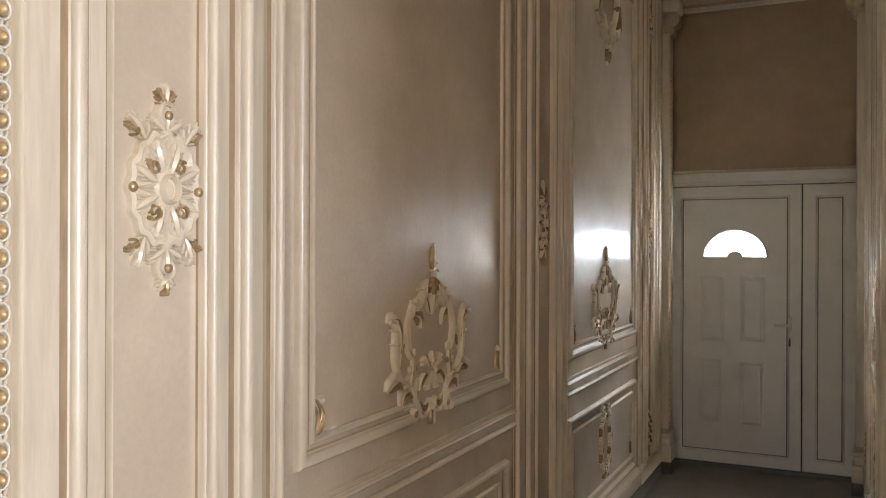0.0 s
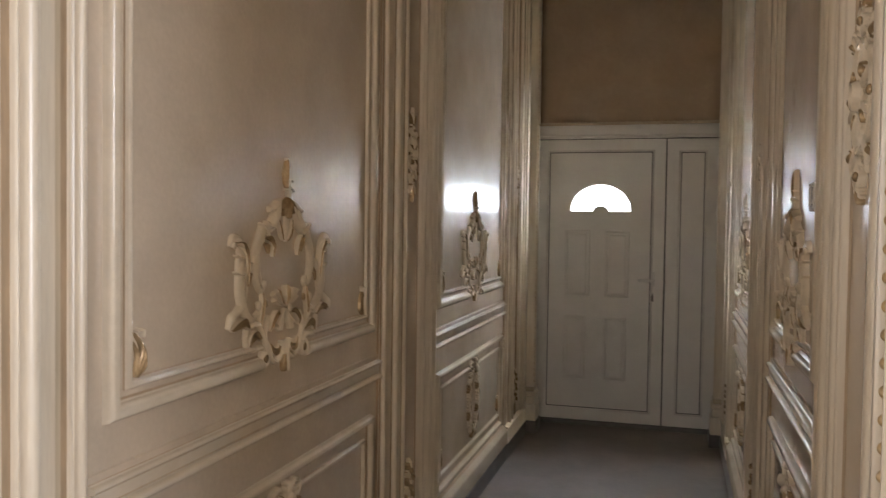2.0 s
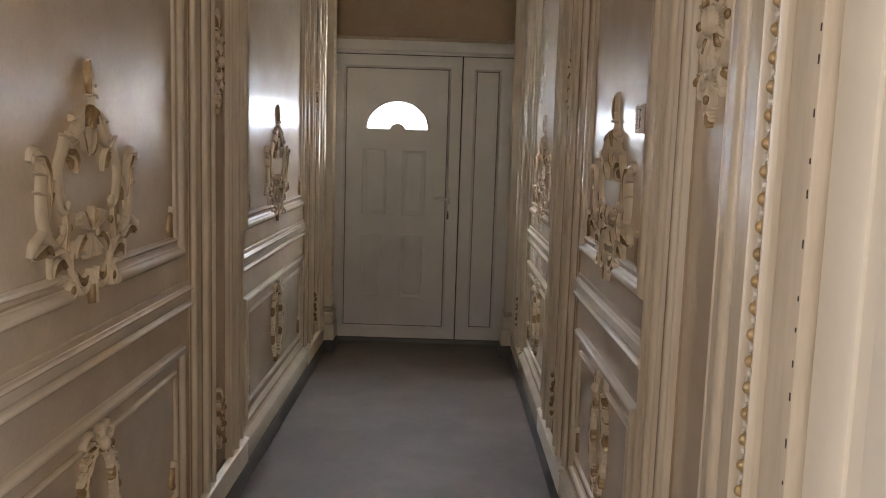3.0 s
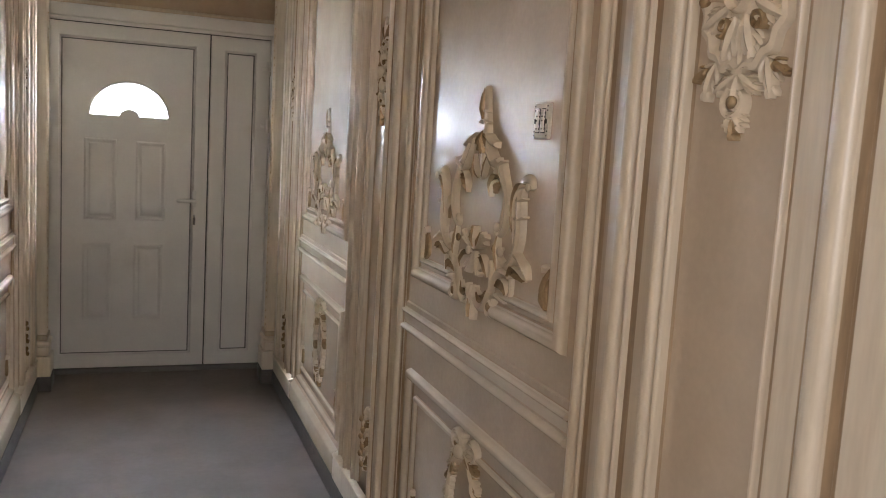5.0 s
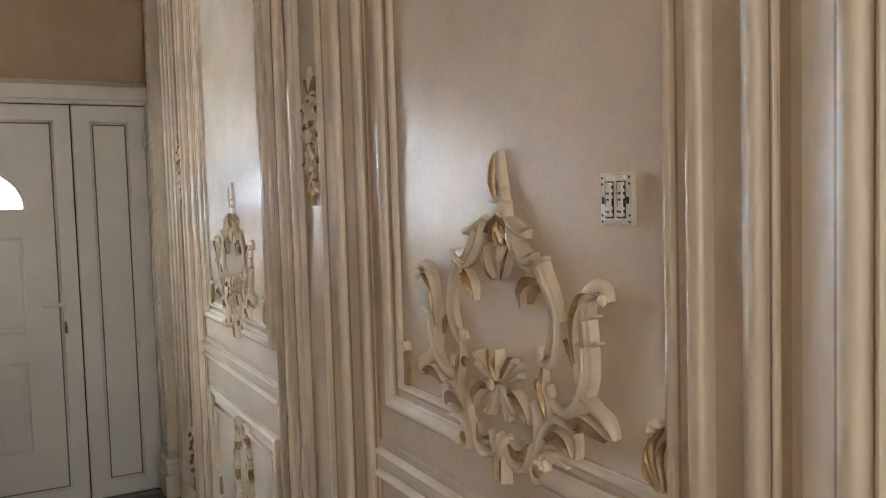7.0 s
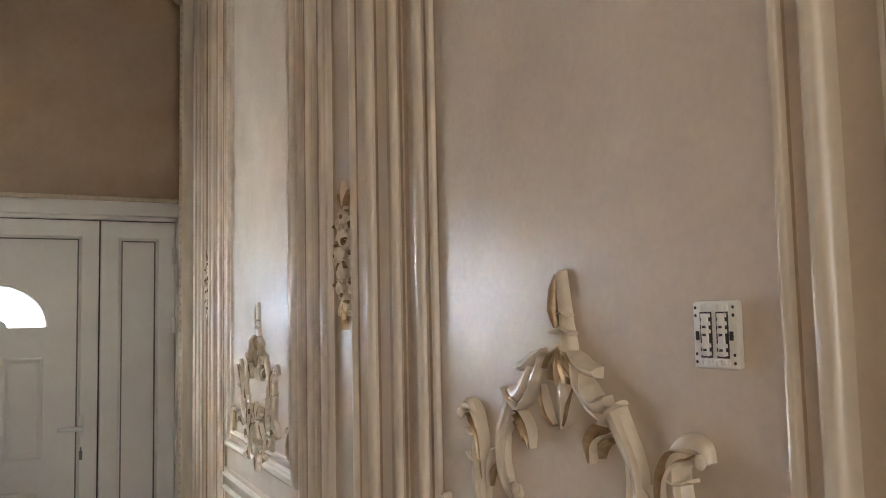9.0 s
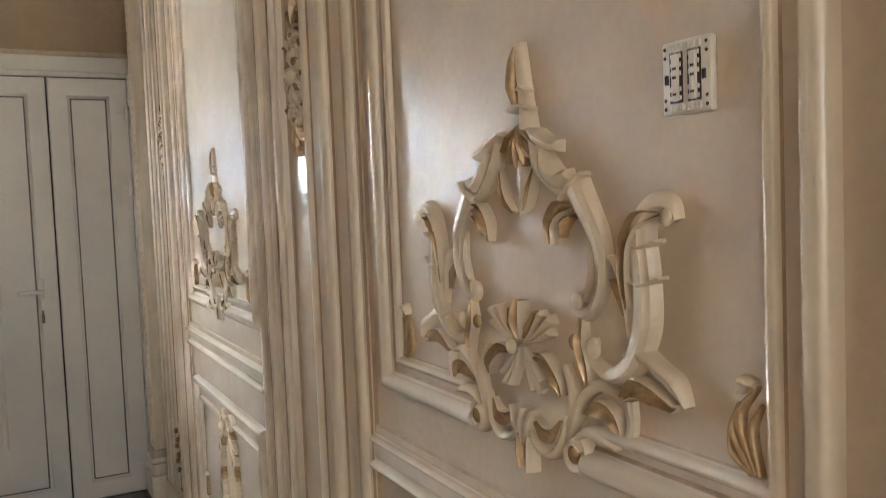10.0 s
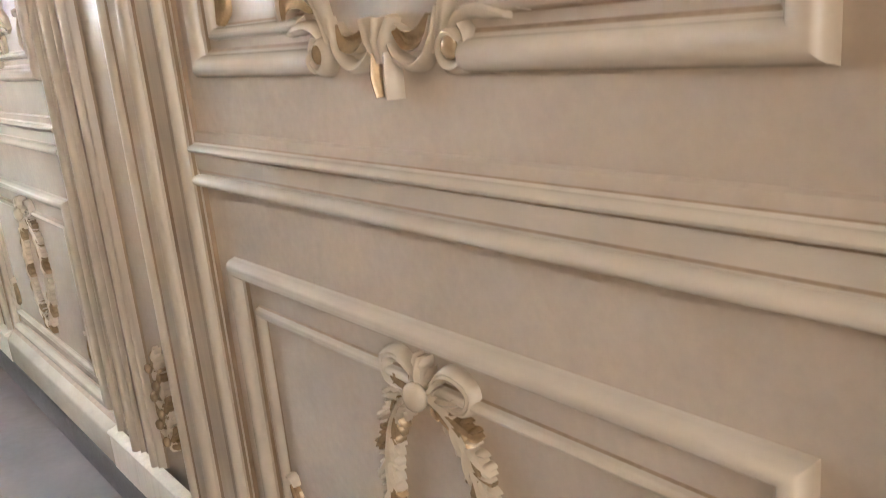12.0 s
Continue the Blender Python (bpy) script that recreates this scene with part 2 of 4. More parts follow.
def panel_bay(side, wall, s0, s1, c):
    """One bay: upper panel, chair rail and lower panel between two pilasters; s0..s1 are the rail's ends."""
    o0, o1 = s0 + 0.046, s1 - 0.058
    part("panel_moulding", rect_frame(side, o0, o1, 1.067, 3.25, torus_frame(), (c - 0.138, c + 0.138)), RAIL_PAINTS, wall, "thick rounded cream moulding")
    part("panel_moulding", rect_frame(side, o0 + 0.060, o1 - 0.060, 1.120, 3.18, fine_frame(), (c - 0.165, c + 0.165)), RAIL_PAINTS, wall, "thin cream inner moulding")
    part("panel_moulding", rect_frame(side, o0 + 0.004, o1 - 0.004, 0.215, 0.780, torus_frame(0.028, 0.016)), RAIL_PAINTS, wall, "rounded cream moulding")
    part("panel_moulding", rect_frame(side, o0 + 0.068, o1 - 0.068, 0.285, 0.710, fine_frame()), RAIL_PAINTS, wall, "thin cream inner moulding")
    prof = [(0.888, 0, G), (0.891, 0.006, C)] + arc(0.893, 0.914, 0.007, 0.017, C, 8) + [(0.918, 0.009, G), (0.922, 0.011, C), (0.944, 0.012, C), (0.947, 0.013, G)] + \
        arc(0.949, 0.963, 0.010, 0.013, C, 8) + [(0.966, 0.007, G), (0.968, 0.007, F), (0.981, 0.006, F), (0.984, 0, F)]
    part("chair_rail", strip(side, prof, "s", s0, s1), RAIL_PAINTS, wall, "double-beaded cream chair rail")
    prof = [(0.0, 0.040, C), (0.165, 0.040, C), (0.175, 0.036, C), (0.186, 0.024, C), (0.196, 0.018, G), (0.207, 0, F)]
    part("plinth_board", strip(side, [(a if a else 0.09, d, m) for a, d, m in prof], "s", s0, s1), RAIL_PAINTS, wall)
    prof = [(0.0, 0.045, 0), (0.078, 0.045, 0), (0.084, 0.041, 0), (0.088, 0, 0)]
    part("skirting", strip(side, prof, "s", s0, s1), BASEDARK, wall, "dark dusty stone skirting")


def ribs(a, b):
    """Mouldings from the panel side a to the pilaster's field b (either direction)."""
    w, q = abs(b - a), (1 if b > a else -1)
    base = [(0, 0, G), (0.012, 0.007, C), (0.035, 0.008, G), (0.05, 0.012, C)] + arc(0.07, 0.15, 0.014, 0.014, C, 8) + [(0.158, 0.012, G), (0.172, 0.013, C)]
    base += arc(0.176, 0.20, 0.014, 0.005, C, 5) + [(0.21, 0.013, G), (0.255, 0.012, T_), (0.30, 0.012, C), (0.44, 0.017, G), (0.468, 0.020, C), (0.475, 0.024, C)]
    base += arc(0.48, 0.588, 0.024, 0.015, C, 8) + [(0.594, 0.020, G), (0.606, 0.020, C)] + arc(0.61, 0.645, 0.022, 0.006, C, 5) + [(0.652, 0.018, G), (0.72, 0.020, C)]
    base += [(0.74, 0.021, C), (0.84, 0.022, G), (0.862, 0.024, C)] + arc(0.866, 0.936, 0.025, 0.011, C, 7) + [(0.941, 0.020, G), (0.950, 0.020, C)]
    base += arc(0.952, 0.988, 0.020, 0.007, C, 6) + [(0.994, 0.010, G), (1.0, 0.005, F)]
    pts = [(a + q * u * w, d, m) for u, d, m in base]
    if q < 0:
        ms = [m for _, _, m in pts]
        pts = [(s, d, ms[max(len(pts) - 2 - i, 0)]) for i, (s, d, _) in enumerate(reversed(pts))]
    return pts


def pilaster(side, wall, a, f0, f1, b):
    """Pilaster from panel edge a to panel edge b with its flat field between f0 and f1."""
    prof = ribs(a, f0) + ribs(b, f1)
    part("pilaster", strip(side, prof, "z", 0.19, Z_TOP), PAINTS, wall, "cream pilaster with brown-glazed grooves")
    prof = [(0.085, 0.041, C), (0.165, 0.041, C), (0.175, 0.039, C)] + arc(0.178, 0.192, 0.034, 0.012, C, 5) + [(0.196, 0.02, G)]
    part("pilaster_foot", strip(side, prof, "s", a, b), PAINTS, wall)
    part("skirting", strip(side, [(0.0, 0.045, 0), (0.078, 0.045, 0), (0.084, 0.041, 0), (0.0865, 0, 0)], "s", a, b), BASEDARK, wall, "dark dusty stone skirting")


def end_pilaster(side, wall, a, f0, f1, e0, e1):
    """Pilaster at a corridor end: ribs at the panel side, a field, then a stepped margin up to e1."""
    q = 1 if e1 > a else -1
    prof = ribs(a, f0) if q > 0 else ribs(a, f0)
    mar = [(0.0, 0.005, G), (0.015, 0.012, C)] + arc(0.02, 0.06, 0.013, 0.007, C, 5) + [(0.068, 0.010, G), (0.135, 0.012, C), (0.145, 0.024, C), (0.33, 0.026, G), (0.35, 0.026, C)]
    mar += arc(0.36, 0.51, 0.026, 0.014, C, 8) + [(0.525, 0.024, G), (0.59, 0.025, C), (0.605, 0.029, G), (0.660, 0.030, C), (0.665, 0.040, C), (0.98, 0.040, C), (1.0, 0.0, C)]
    mp = [(f1 + (e1 - f1) * u, d, m) for u, d, m in mar]
    if q > 0:
        prof = prof + mp
    else:
        ms = [m for _, _, m in mp]
        mp = [(s, d, ms[max(len(mp) - 2 - i, 0)]) for i, (s, d, _) in enumerate(reversed(mp))]
        mp[-1] = (mp[-1][0], mp[-1][1], F)
        prof = mp + prof
    lo, hi = min(a, e1), max(a, e1)
    part("pilaster", strip(side, prof, "z", 0.19, Z_TOP), PAINTS, wall, "cream pilaster with brown-glazed grooves")
    prof = [(0.085, 0.041, C), (0.165, 0.041, C), (0.175, 0.039, C)] + arc(0.178, 0.192, 0.036, 0.012, C, 5) + [(0.196, 0.02, G)]
    part("pilaster_foot", strip(side, prof, "s", lo, hi), PAINTS, wall)
    part("skirting", strip(side, [(0.0, 0.045, 0), (0.078, 0.045, 0), (0.084, 0.041, 0), (0.0865, 0, 0)], "s", lo, hi), BASEDARK, wall, "dark dusty stone skirting")


LEFT_BAYS = ((1.978, 3.50), (4.20, 5.755))
RIGHT_BAYS = ((2.86, 3.945), (4.725, 5.815))
for (s0, s1), c in zip(LEFT_BAYS, (2.76, 4.965)):
    panel_bay("L", wall_left, s0, s1, c)
for (s0, s1), c in zip(RIGHT_BAYS, (3.40, 5.27)):
    panel_bay("R", wall_right, s0, s1, c)
pilaster("L", wall_left, 3.50, 3.75, 3.945, 4.20)
pilaster("R", wall_right, 3.945, 4.238, 4.410, 4.725)
end_pilaster("L", wall_left, 1.978, 1.68, 1.462, 1.30, 1.255)
end_pilaster("L", wall_left, 5.755, 6.00, 6.16, 6.3, 6.40)
end_pilaster("R", wall_right, 2.86, 2.560, 2.352, 2.3, 2.092)
end_pilaster("R", wall_right, 5.815, 6.06, 6.21, 6.3, 6.40)


# egg-and-dart columns that close both ends of the panelling
def egg_mesh():
    bm = bmesh.new()
    bmesh.ops.create_uvsphere(bm, u_segments=12, v_segments=8, radius=1.0, matrix=Matrix.Diagonal((0.0085, 0.0115, 0.0108, 1)))
    return finish(bm, "egg", EGGGOLD)


EGG = egg_mesh()
PITCH = 0.0418


def bead_column(side, wall, s0, s1, d, z0, z1):
    """Edge column from s0 to s1 with a hollow that carries gilded eggs and pale darts."""
    c = (s0 + s1) / 2
    prof = [(s0, 0, C), (s0, d - 0.006, C)] + arc(s0 + 0.002, s0 + 0.016, d - 0.008, 0.012, C, 5) + [(c - 0.022, d - 0.014, T_), (c + 0.022, d - 0.014, C)] + \
        arc(s1 - 0.016, s1 - 0.002, d - 0.008, 0.012, C, 5) + [(s1, d - 0.006, C), (s1, 0, C)]
    col = part("bead_column", strip(side, prof, "z", z0, z1), PAINTS, wall, "cream column edge with gilded egg-and-dart moulding")
    n = int((z1 - z0 - 0.04) / PITCH)
    darts = bmesh.new()
    turn = Matrix.Rotation(radians(90), 4, "Z") if side != "B" else Matrix()
    for i in range(n):
        z = z0 + 0.035 + i * PITCH
        e = new("egg", EGG)
        e.parent = col
        e.matrix_basis = Matrix.Translation(place(side, c, z, d - 0.008)) @ turn
        # the pale shell that cups each egg, and the dart with two struts between shells
        ringv = []
        for q in range(19):
            t = 2 * math.pi * q / 18
            ringv.append([darts.verts.new(place(side, c + r * math.cos(t), z + 0.0012 + r * 1.22 * math.sin(t), d - 0.014 + hh)) for r, hh in ((0.0105, 0.0), (0.0120, 0.0075), (0.0142, 0.0085), (0.0168, 0.0))])
        for q in range(18):
            for w in range(3):
                darts.faces.new((ringv[q][w], ringv[q][w + 1], ringv[q + 1][w + 1], ringv[q + 1][w]))
        for k in (-1, 0, 1):
            p = place(side, c + k * 0.0085, z + PITCH * 0.5, d - 0.010)
            bmesh.ops.create_uvsphere(darts, u_segments=6, v_segments=4, radius=1.0, matrix=Matrix.Translation(p) @ turn @ Matrix.Rotation(k * 0.35, 4, "Y") @ Matrix.Diagonal((0.0022, 0.005, 0.0075, 1)))
    tagged(part("husk", darts, HUSK, col, "pale carved husks between the eggs"), kind="stuff")
    return col


bead_column("R", wall_right, 2.010, 2.090, 0.055, 0.22, Z_TOP)
bead_column("L", wall_left, 1.175, 1.255, 0.055, 0.22, Z_TOP)
bead_column("L", wall_left, 6.43, 6.51, 0.085, 0.32, 3.16)
bead_column("R", wall_right, 6.43, 6.51, 0.085, 0.32, 3.16)


def block(side, s0, s1, d, z0, z1, bevel=0.006):
    a, b = place(side, s0, z0, -0.002), place(side, s1, z1, d)
    return boxmesh(min(a[0], b[0]), max(a[0], b[0]), min(a[1], b[1]), max(a[1], b[1]), z0, z1, bevel=bevel)


for side, wall in (("L", wall_left), ("R", wall_right)):
    part("corner_pier", block(side, 6.52, BY - 0.03, 0.05, 0, Z_TOP, 0.004), CREAM, wall)
    part("pier_foot", block(side, 6.405, 6.60, 0.112, 0.0, 0.085, 0.004), BASEDARK, wall, "dark stone block under the column")
    part("pier_base", block(side, 6.41, 6.59, 0.108, 0.085, 0.20), CREAM, wall)
    part("pier_base", block(side, 6.42, 6.58, 0.098, 0.20, 0.255, 0.012), CREAM, wall)
    part("pier_base", block(side, 6.415, 6.585, 0.104, 0.255, 0.285, 0.012), CREAM, wall)
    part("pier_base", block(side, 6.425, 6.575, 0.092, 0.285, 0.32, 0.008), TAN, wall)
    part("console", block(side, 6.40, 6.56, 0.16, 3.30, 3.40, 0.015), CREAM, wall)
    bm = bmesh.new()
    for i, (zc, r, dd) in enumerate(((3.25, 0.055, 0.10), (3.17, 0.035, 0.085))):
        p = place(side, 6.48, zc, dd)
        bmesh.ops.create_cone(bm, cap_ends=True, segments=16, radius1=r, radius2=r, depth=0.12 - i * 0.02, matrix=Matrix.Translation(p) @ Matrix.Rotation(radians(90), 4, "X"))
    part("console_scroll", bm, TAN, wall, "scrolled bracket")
# near ends: foot blocks and the flat margin towards the room
part("margin", block("R", R0, 2.008, 0.040, 0.19, Z_TOP, 0.003), CREAM, wall_right, "flat cream margin board")
rng = random.Random(4)
z = 0.9
while z < 2.2:
    part("joint_nick", block("R", R0 + 0.003, R0 + 0.0065, 0.0408, z, z + rng.uniform(0.005, 0.014), 0.0), SEAM, wall_right, "dark chip in the plaster joint")
    z += rng.uniform(0.04, 0.075)
part("pier_base", block("R", R0, 2.094, 0.066, 0.085, 0.22), CREAM, wall_right)
part("pier_foot", block("R", R0, 2.094, 0.07, 0.0, 0.085, 0.004), BASEDARK, wall_right)
part("margin", block("L", L0, 1.173, 0.040, 0.19, Z_TOP, 0.003), CREAM, wall_left)
part("pier_base", block("L", L0, 1.26, 0.066, 0.085, 0.22), CREAM, wall_left)
part("pier_foot", block("L", L0, 1.26, 0.07, 0.0, 0.085, 0.004), BASEDARK, wall_left)

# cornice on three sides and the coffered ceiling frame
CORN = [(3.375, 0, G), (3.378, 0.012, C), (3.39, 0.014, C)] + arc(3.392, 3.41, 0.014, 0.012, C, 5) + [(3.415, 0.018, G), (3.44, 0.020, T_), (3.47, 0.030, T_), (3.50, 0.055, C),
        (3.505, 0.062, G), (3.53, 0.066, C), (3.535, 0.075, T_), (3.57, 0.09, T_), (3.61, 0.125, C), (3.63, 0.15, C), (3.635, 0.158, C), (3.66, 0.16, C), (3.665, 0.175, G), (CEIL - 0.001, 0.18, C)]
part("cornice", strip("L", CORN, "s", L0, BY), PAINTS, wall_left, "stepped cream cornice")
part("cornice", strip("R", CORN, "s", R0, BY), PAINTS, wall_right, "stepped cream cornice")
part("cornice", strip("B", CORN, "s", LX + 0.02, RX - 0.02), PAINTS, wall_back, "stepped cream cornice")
coffer = bmesh.new()
for i, (o, w, h) in enumerate(((0.0, 0.03, 0.03), (0.045, 0.06, 0.018), (0.12, 0.03, 0.035))):
    x0, x1, y0, y1 = LX + 0.28 + o, RX - 0.28 - o, 2.2 + o, 6.45 - o
    for b in ((x0, x0 + w, y0, y1), (x1 - w, x1, y0, y1), (x0 + w, x1 - w, y0, y0 + w), (x0 + w, x1 - w, y1 - w, y1)):
        box(coffer, *b, CEIL - h, CEIL - 0.0005, bevel=0.006)
for k in range(60):
    t = k / 60
    for x in (LX + 0.355, RX - 0.355):
        bmesh.ops.create_uvsphere(coffer, u_segments=6, v_segments=4, radius=0.022, matrix=Matrix.Translation((x, 2.3 + t * 4.05, CEIL - 0.02)))
for k in range(10):
    bmesh.ops.create_uvsphere(coffer, u_segments=6, v_segments=4, radius=0.022, matrix=Matrix.Translation((LX + 0.40 + k * 0.064, 6.375, CEIL - 0.02)))
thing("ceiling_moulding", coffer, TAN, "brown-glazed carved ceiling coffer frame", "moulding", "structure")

# ---- entrance door ----
DY = BY - 0.03
door_head = part("door_head", boxmesh(LX + 0.05, RX - 0.05, BY - 0.055, BY + 0.1, 2.10, 2.184, bevel=0.006), DOORPVC, wall_back, "pale door head trim")
part("head_lip", boxmesh(LX + 0.05, RX - 0.05, BY - 0.068, BY - 0.056, 2.17, 2.192, bevel=0.003), TAN, wall_back)


door = tagged(new("door_1"), "pale grey-white plastic entrance door with fanlight and side panel, closed", "door", kind="structure")
for name, b in (("door_frame", (-1.19, -1.128, 0.03, 2.10)), ("door_frame", (0.152, 0.215, 0.03, 2.10)), ("door_frame", (-1.128, 0.152, 2.078, 2.10))):
    part(name, boxmesh(b[0], b[1], DY - 0.012, DY + 0.06, b[2], b[3], bevel=0.004), DOORPVC, door)
part("threshold", boxmesh(-1.15, 0.19, DY - 0.006, DY + 0.012, 0.0, 0.030, bevel=0.003), DARKGREY, door, "dark metal threshold")
for b in ((-1.130, -1.118, 0.03, 2.08), (-0.216, -0.200, 0.03, 2.08), (0.146, 0.156, 0.03, 2.08), (-1.13, 0.15, 2.068, 2.08), (-1.15, 0.19, 0.0, 0.05)):
    part("seal", boxmesh(b[0], b[1], DY + 0.012, DY + 0.03, b[2], b[3]), SEAM, door, "dark rubber seal")


def sash(x0, x1, z0, z1, w):
    """Four mitred rails round an opening."""
    bm = bmesh.new()
    pr = [(0.0, 0.03), (0.0, -0.002), (0.004, -0.006), (w - 0.016, -0.006), (w - 0.006, 0.006), (w, 0.008), (w, 0.03)]
    rings = [[bm.verts.new((x, DY + y, z)) for x, z in ((x0 + o, z0 + o), (x1 - o, z0 + o), (x1 - o, z1 - o), (x0 + o, z1 - o))] for o, y in pr]
    for i in range(len(rings) - 1):
        for j in range(4):
            bm.faces.new((rings[i][j], rings[i][(j + 1) % 4], rings[i + 1][(j + 1) % 4], rings[i + 1][j]))
    bmesh.ops.recalc_face_normals(bm, faces=bm.faces[:])
    return bm


leaf_part = part("door_leaf", sash(-1.122, -0.212, 0.036, 2.072, 0.092), DOORPVC, door)
side_part = part("side_leaf", sash(-0.204, 0.150, 0.036, 2.072, 0.098), DOORPVC, door)
FX, FZ, FW, FH = -0.662, 1.556, 0.216, 0.192
bm = bmesh.new()
# upper field with the fanlight cut through it: a fan of quads from a straight border to the arch
x0, x1, z0, z1, zm = -1.029, -0.305, 0.129, 1.979, 1.50
N = 40
top = []
for i in range(N + 1):
    a = math.pi * i / N
    top.append((FX + FW * math.cos(a), FZ + FH * math.sin(a), FX + (x1 - FX if math.cos(a) > 0 else FX - x0) * max(-1, min(1, 1.6 * math.cos(a))), FZ + (z1 - FZ) * min(1, 1.6 * math.sin(a))))
for y in (DY + 0.006, DY + 0.028):
    vi = [bm.verts.new((p[0], y, p[1])) for p in top]
    vo = [bm.verts.new((p[2], y, p[3])) for p in top]
    for i in range(N):
        bm.faces.new((vi[i], vi[i + 1], vo[i + 1], vo[i]))
    bump = [bm.verts.new((FX + 0.055 * math.cos(math.pi * i / 10), y, FZ + 0.040 * math.sin(math.pi * i / 10))) for i in range(11)]
    bm.faces.new([vo[0], vi[0]] + bump + [vi[-1], vo[-1], bm.verts.new((x0, y, z0)), bm.verts.new((x1, y, z0))])
    if y < DY + 0.01:
        ring0 = vi[:]
        b0 = bump
    else:
        for i in range(N):
            bm.faces.new((ring0[i], ring0[i + 1], vi[i + 1], vi[i]))
        for i in range(10):
            bm.faces.new((b0[i], b0[i + 1], bump[i + 1], bump[i]))
        bm.faces.new((ring0[0], b0[0], bump[0], vi[0]))
        bm.faces.new((ring0[-1], b0[-1], bump[-1], vi[-1]))
part("door_field", bm, DOORPVC, leaf_part, sharp=25)
part("door_field", boxmesh(-0.105, 0.051, DY + 0.006, DY + 0.028, 0.135, 1.973), DOORPVC, side_part)
# thin dark strips that draw the shading round the fields
for par, (a0, a1, c0, c1) in ((leaf_part, (-1.032, -0.302, 0.126, 1.982)), (side_part, (-0.108, 0.054, 0.132, 1.976))):
    for b in ((a0, a0 + 0.006, c0, c1), (a1 - 0.007, a1, c0, c1), (a0, a1, c1 - 0.006, c1), (a0, a1, c0, c0 + 0.005)):
        part("shade_line", boxmesh(b[0], b[1], DY + 0.0015, DY + 0.012, b[2], b[3]), DARKGREY, par)


def raised_panel(x0, x1, z0, z1):
    """Pressed panel: an outer bead, a sunk ring and a raised middle."""
    bm = bmesh.new()
    pr = [(0, 0.006), (0.005, 0.000), (0.012, -0.001), (0.020, 0.004), (0.026, 0.0055), (0.034, 0.001), (0.042, 0.001)]
    rings = [[bm.verts.new((x, DY + y, z)) for x, z in ((x0 + o, z0 + o), (x1 - o, z0 + o), (x1 - o, z1 - o), (x0 + o, z1 - o))] for o, y in pr]
    for i in range(len(rings) - 1):
        for j in range(4):
            bm.faces.new((rings[i][j], rings[i][(j + 1) % 4], rings[i + 1][(j + 1) % 4], rings[i + 1][j]))
    bm.faces.new(rings[-1])
    bmesh.ops.recalc_face_normals(bm, faces=bm.faces[:])
    return bm


for b in ((-0.908, -0.730, 0.937, 1.418), (-0.622, -0.452, 0.937, 1.412), (-0.913, -0.755, 0.332, 0.796), (-0.627, -0.462, 0.332, 0.790)):
    part("raised_panel", raised_panel(*b), DOORPVC, leaf_part)
# arched bead round the fanlight
bm = bmesh.new()
rows = []
for i in range(37):
    a = math.pi * i / 36
    rows.append([bm.verts.new((FX + (FW + r) * math.cos(a), DY + y, FZ + (FH + r) * math.sin(a))) for r, y in ((-0.002, 0.028), (-0.002, 0.002), (0.004, -0.003), (0.010, 0.000), (0.014, 0.006))])
for i in range(36):
    for j in range(4):
        bm.faces.new((rows[i][j], rows[i][j + 1], rows[i + 1][j + 1], rows[i + 1][j]))
bmesh.ops.recalc_face_normals(bm, faces=bm.faces[:])
part("fanlight_bead", bm, DOORPVC, leaf_part)
pane = part("fanlight_pane", boxmesh(FX - FW - 0.005, FX + FW + 0.005, DY + 0.0282, DY + 0.034, FZ - 0.01, FZ + FH + 0.01), GLASS, leaf_part, "clear fanlight glass")
pane.visible_shadow = False
# lever handle with plate, cylinder and key
part("handle_plate", boxmesh(-0.300, -0.272, DY - 0.016, DY - 0.005, 1.030, 1.130, bevel=0.004), METAL, leaf_part, "slim metal plate")
bm = boxmesh(-0.388, -0.272, DY - 0.060, DY - 0.045, 1.058, 1.080, bevel=0.006)
bmesh.ops.create_cone(bm, cap_ends=True, segments=12, radius1=0.009, radius2=0.009, depth=0.045, matrix=Matrix.Translation((-0.285, DY - 0.036, 1.069)) @ Matrix.Rotation(radians(90), 4, "X"))
part("handle", bm, METAL, leaf_part, "metal lever handle")
bm = bmesh.new()
bmesh.ops.create_cone(bm, cap_ends=True, segments=14, radius1=0.010, radius2=0.010, depth=0.014, matrix=Matrix.Translation((-0.285, DY - 0.022, 0.975)) @ Matrix.Rotation(radians(90), 4, "X"))
part("lock_cylinder", bm, METAL, leaf_part, "metal lock cylinder")
bm = boxmesh(-0.288, -0.282, DY - 0.060, DY - 0.029, 0.968, 0.982, bevel=0.001)
box(bm, -0.292, -0.278, DY - 0.064, DY - 0.058, 0.925, 0.968, bevel=0.002)
part("key", bm, DARKGREY, leaf_part, "key hanging in the lock")
for x, zs, par in ((-1.126, (1.94, 1.57, 0.20), leaf_part), (0.142, (1.90, 1.55, 0.18), side_part)):
    for z in zs:
        bm = bmesh.new()
        for k in (-1, 0, 1):
            bmesh.ops.create_cone(bm, cap_ends=True, segments=12, radius1=0.011, radius2=0.011, depth=0.026, matrix=Matrix.Translation((x, DY - 0.018, z + k * 0.028)))
        box(bm, x - 0.04, x + 0.04, DY - 0.012, DY - 0.006, z - 0.012, z + 0.012, bevel=0.002)
        part("hinge", bm, DOORPVC, par)
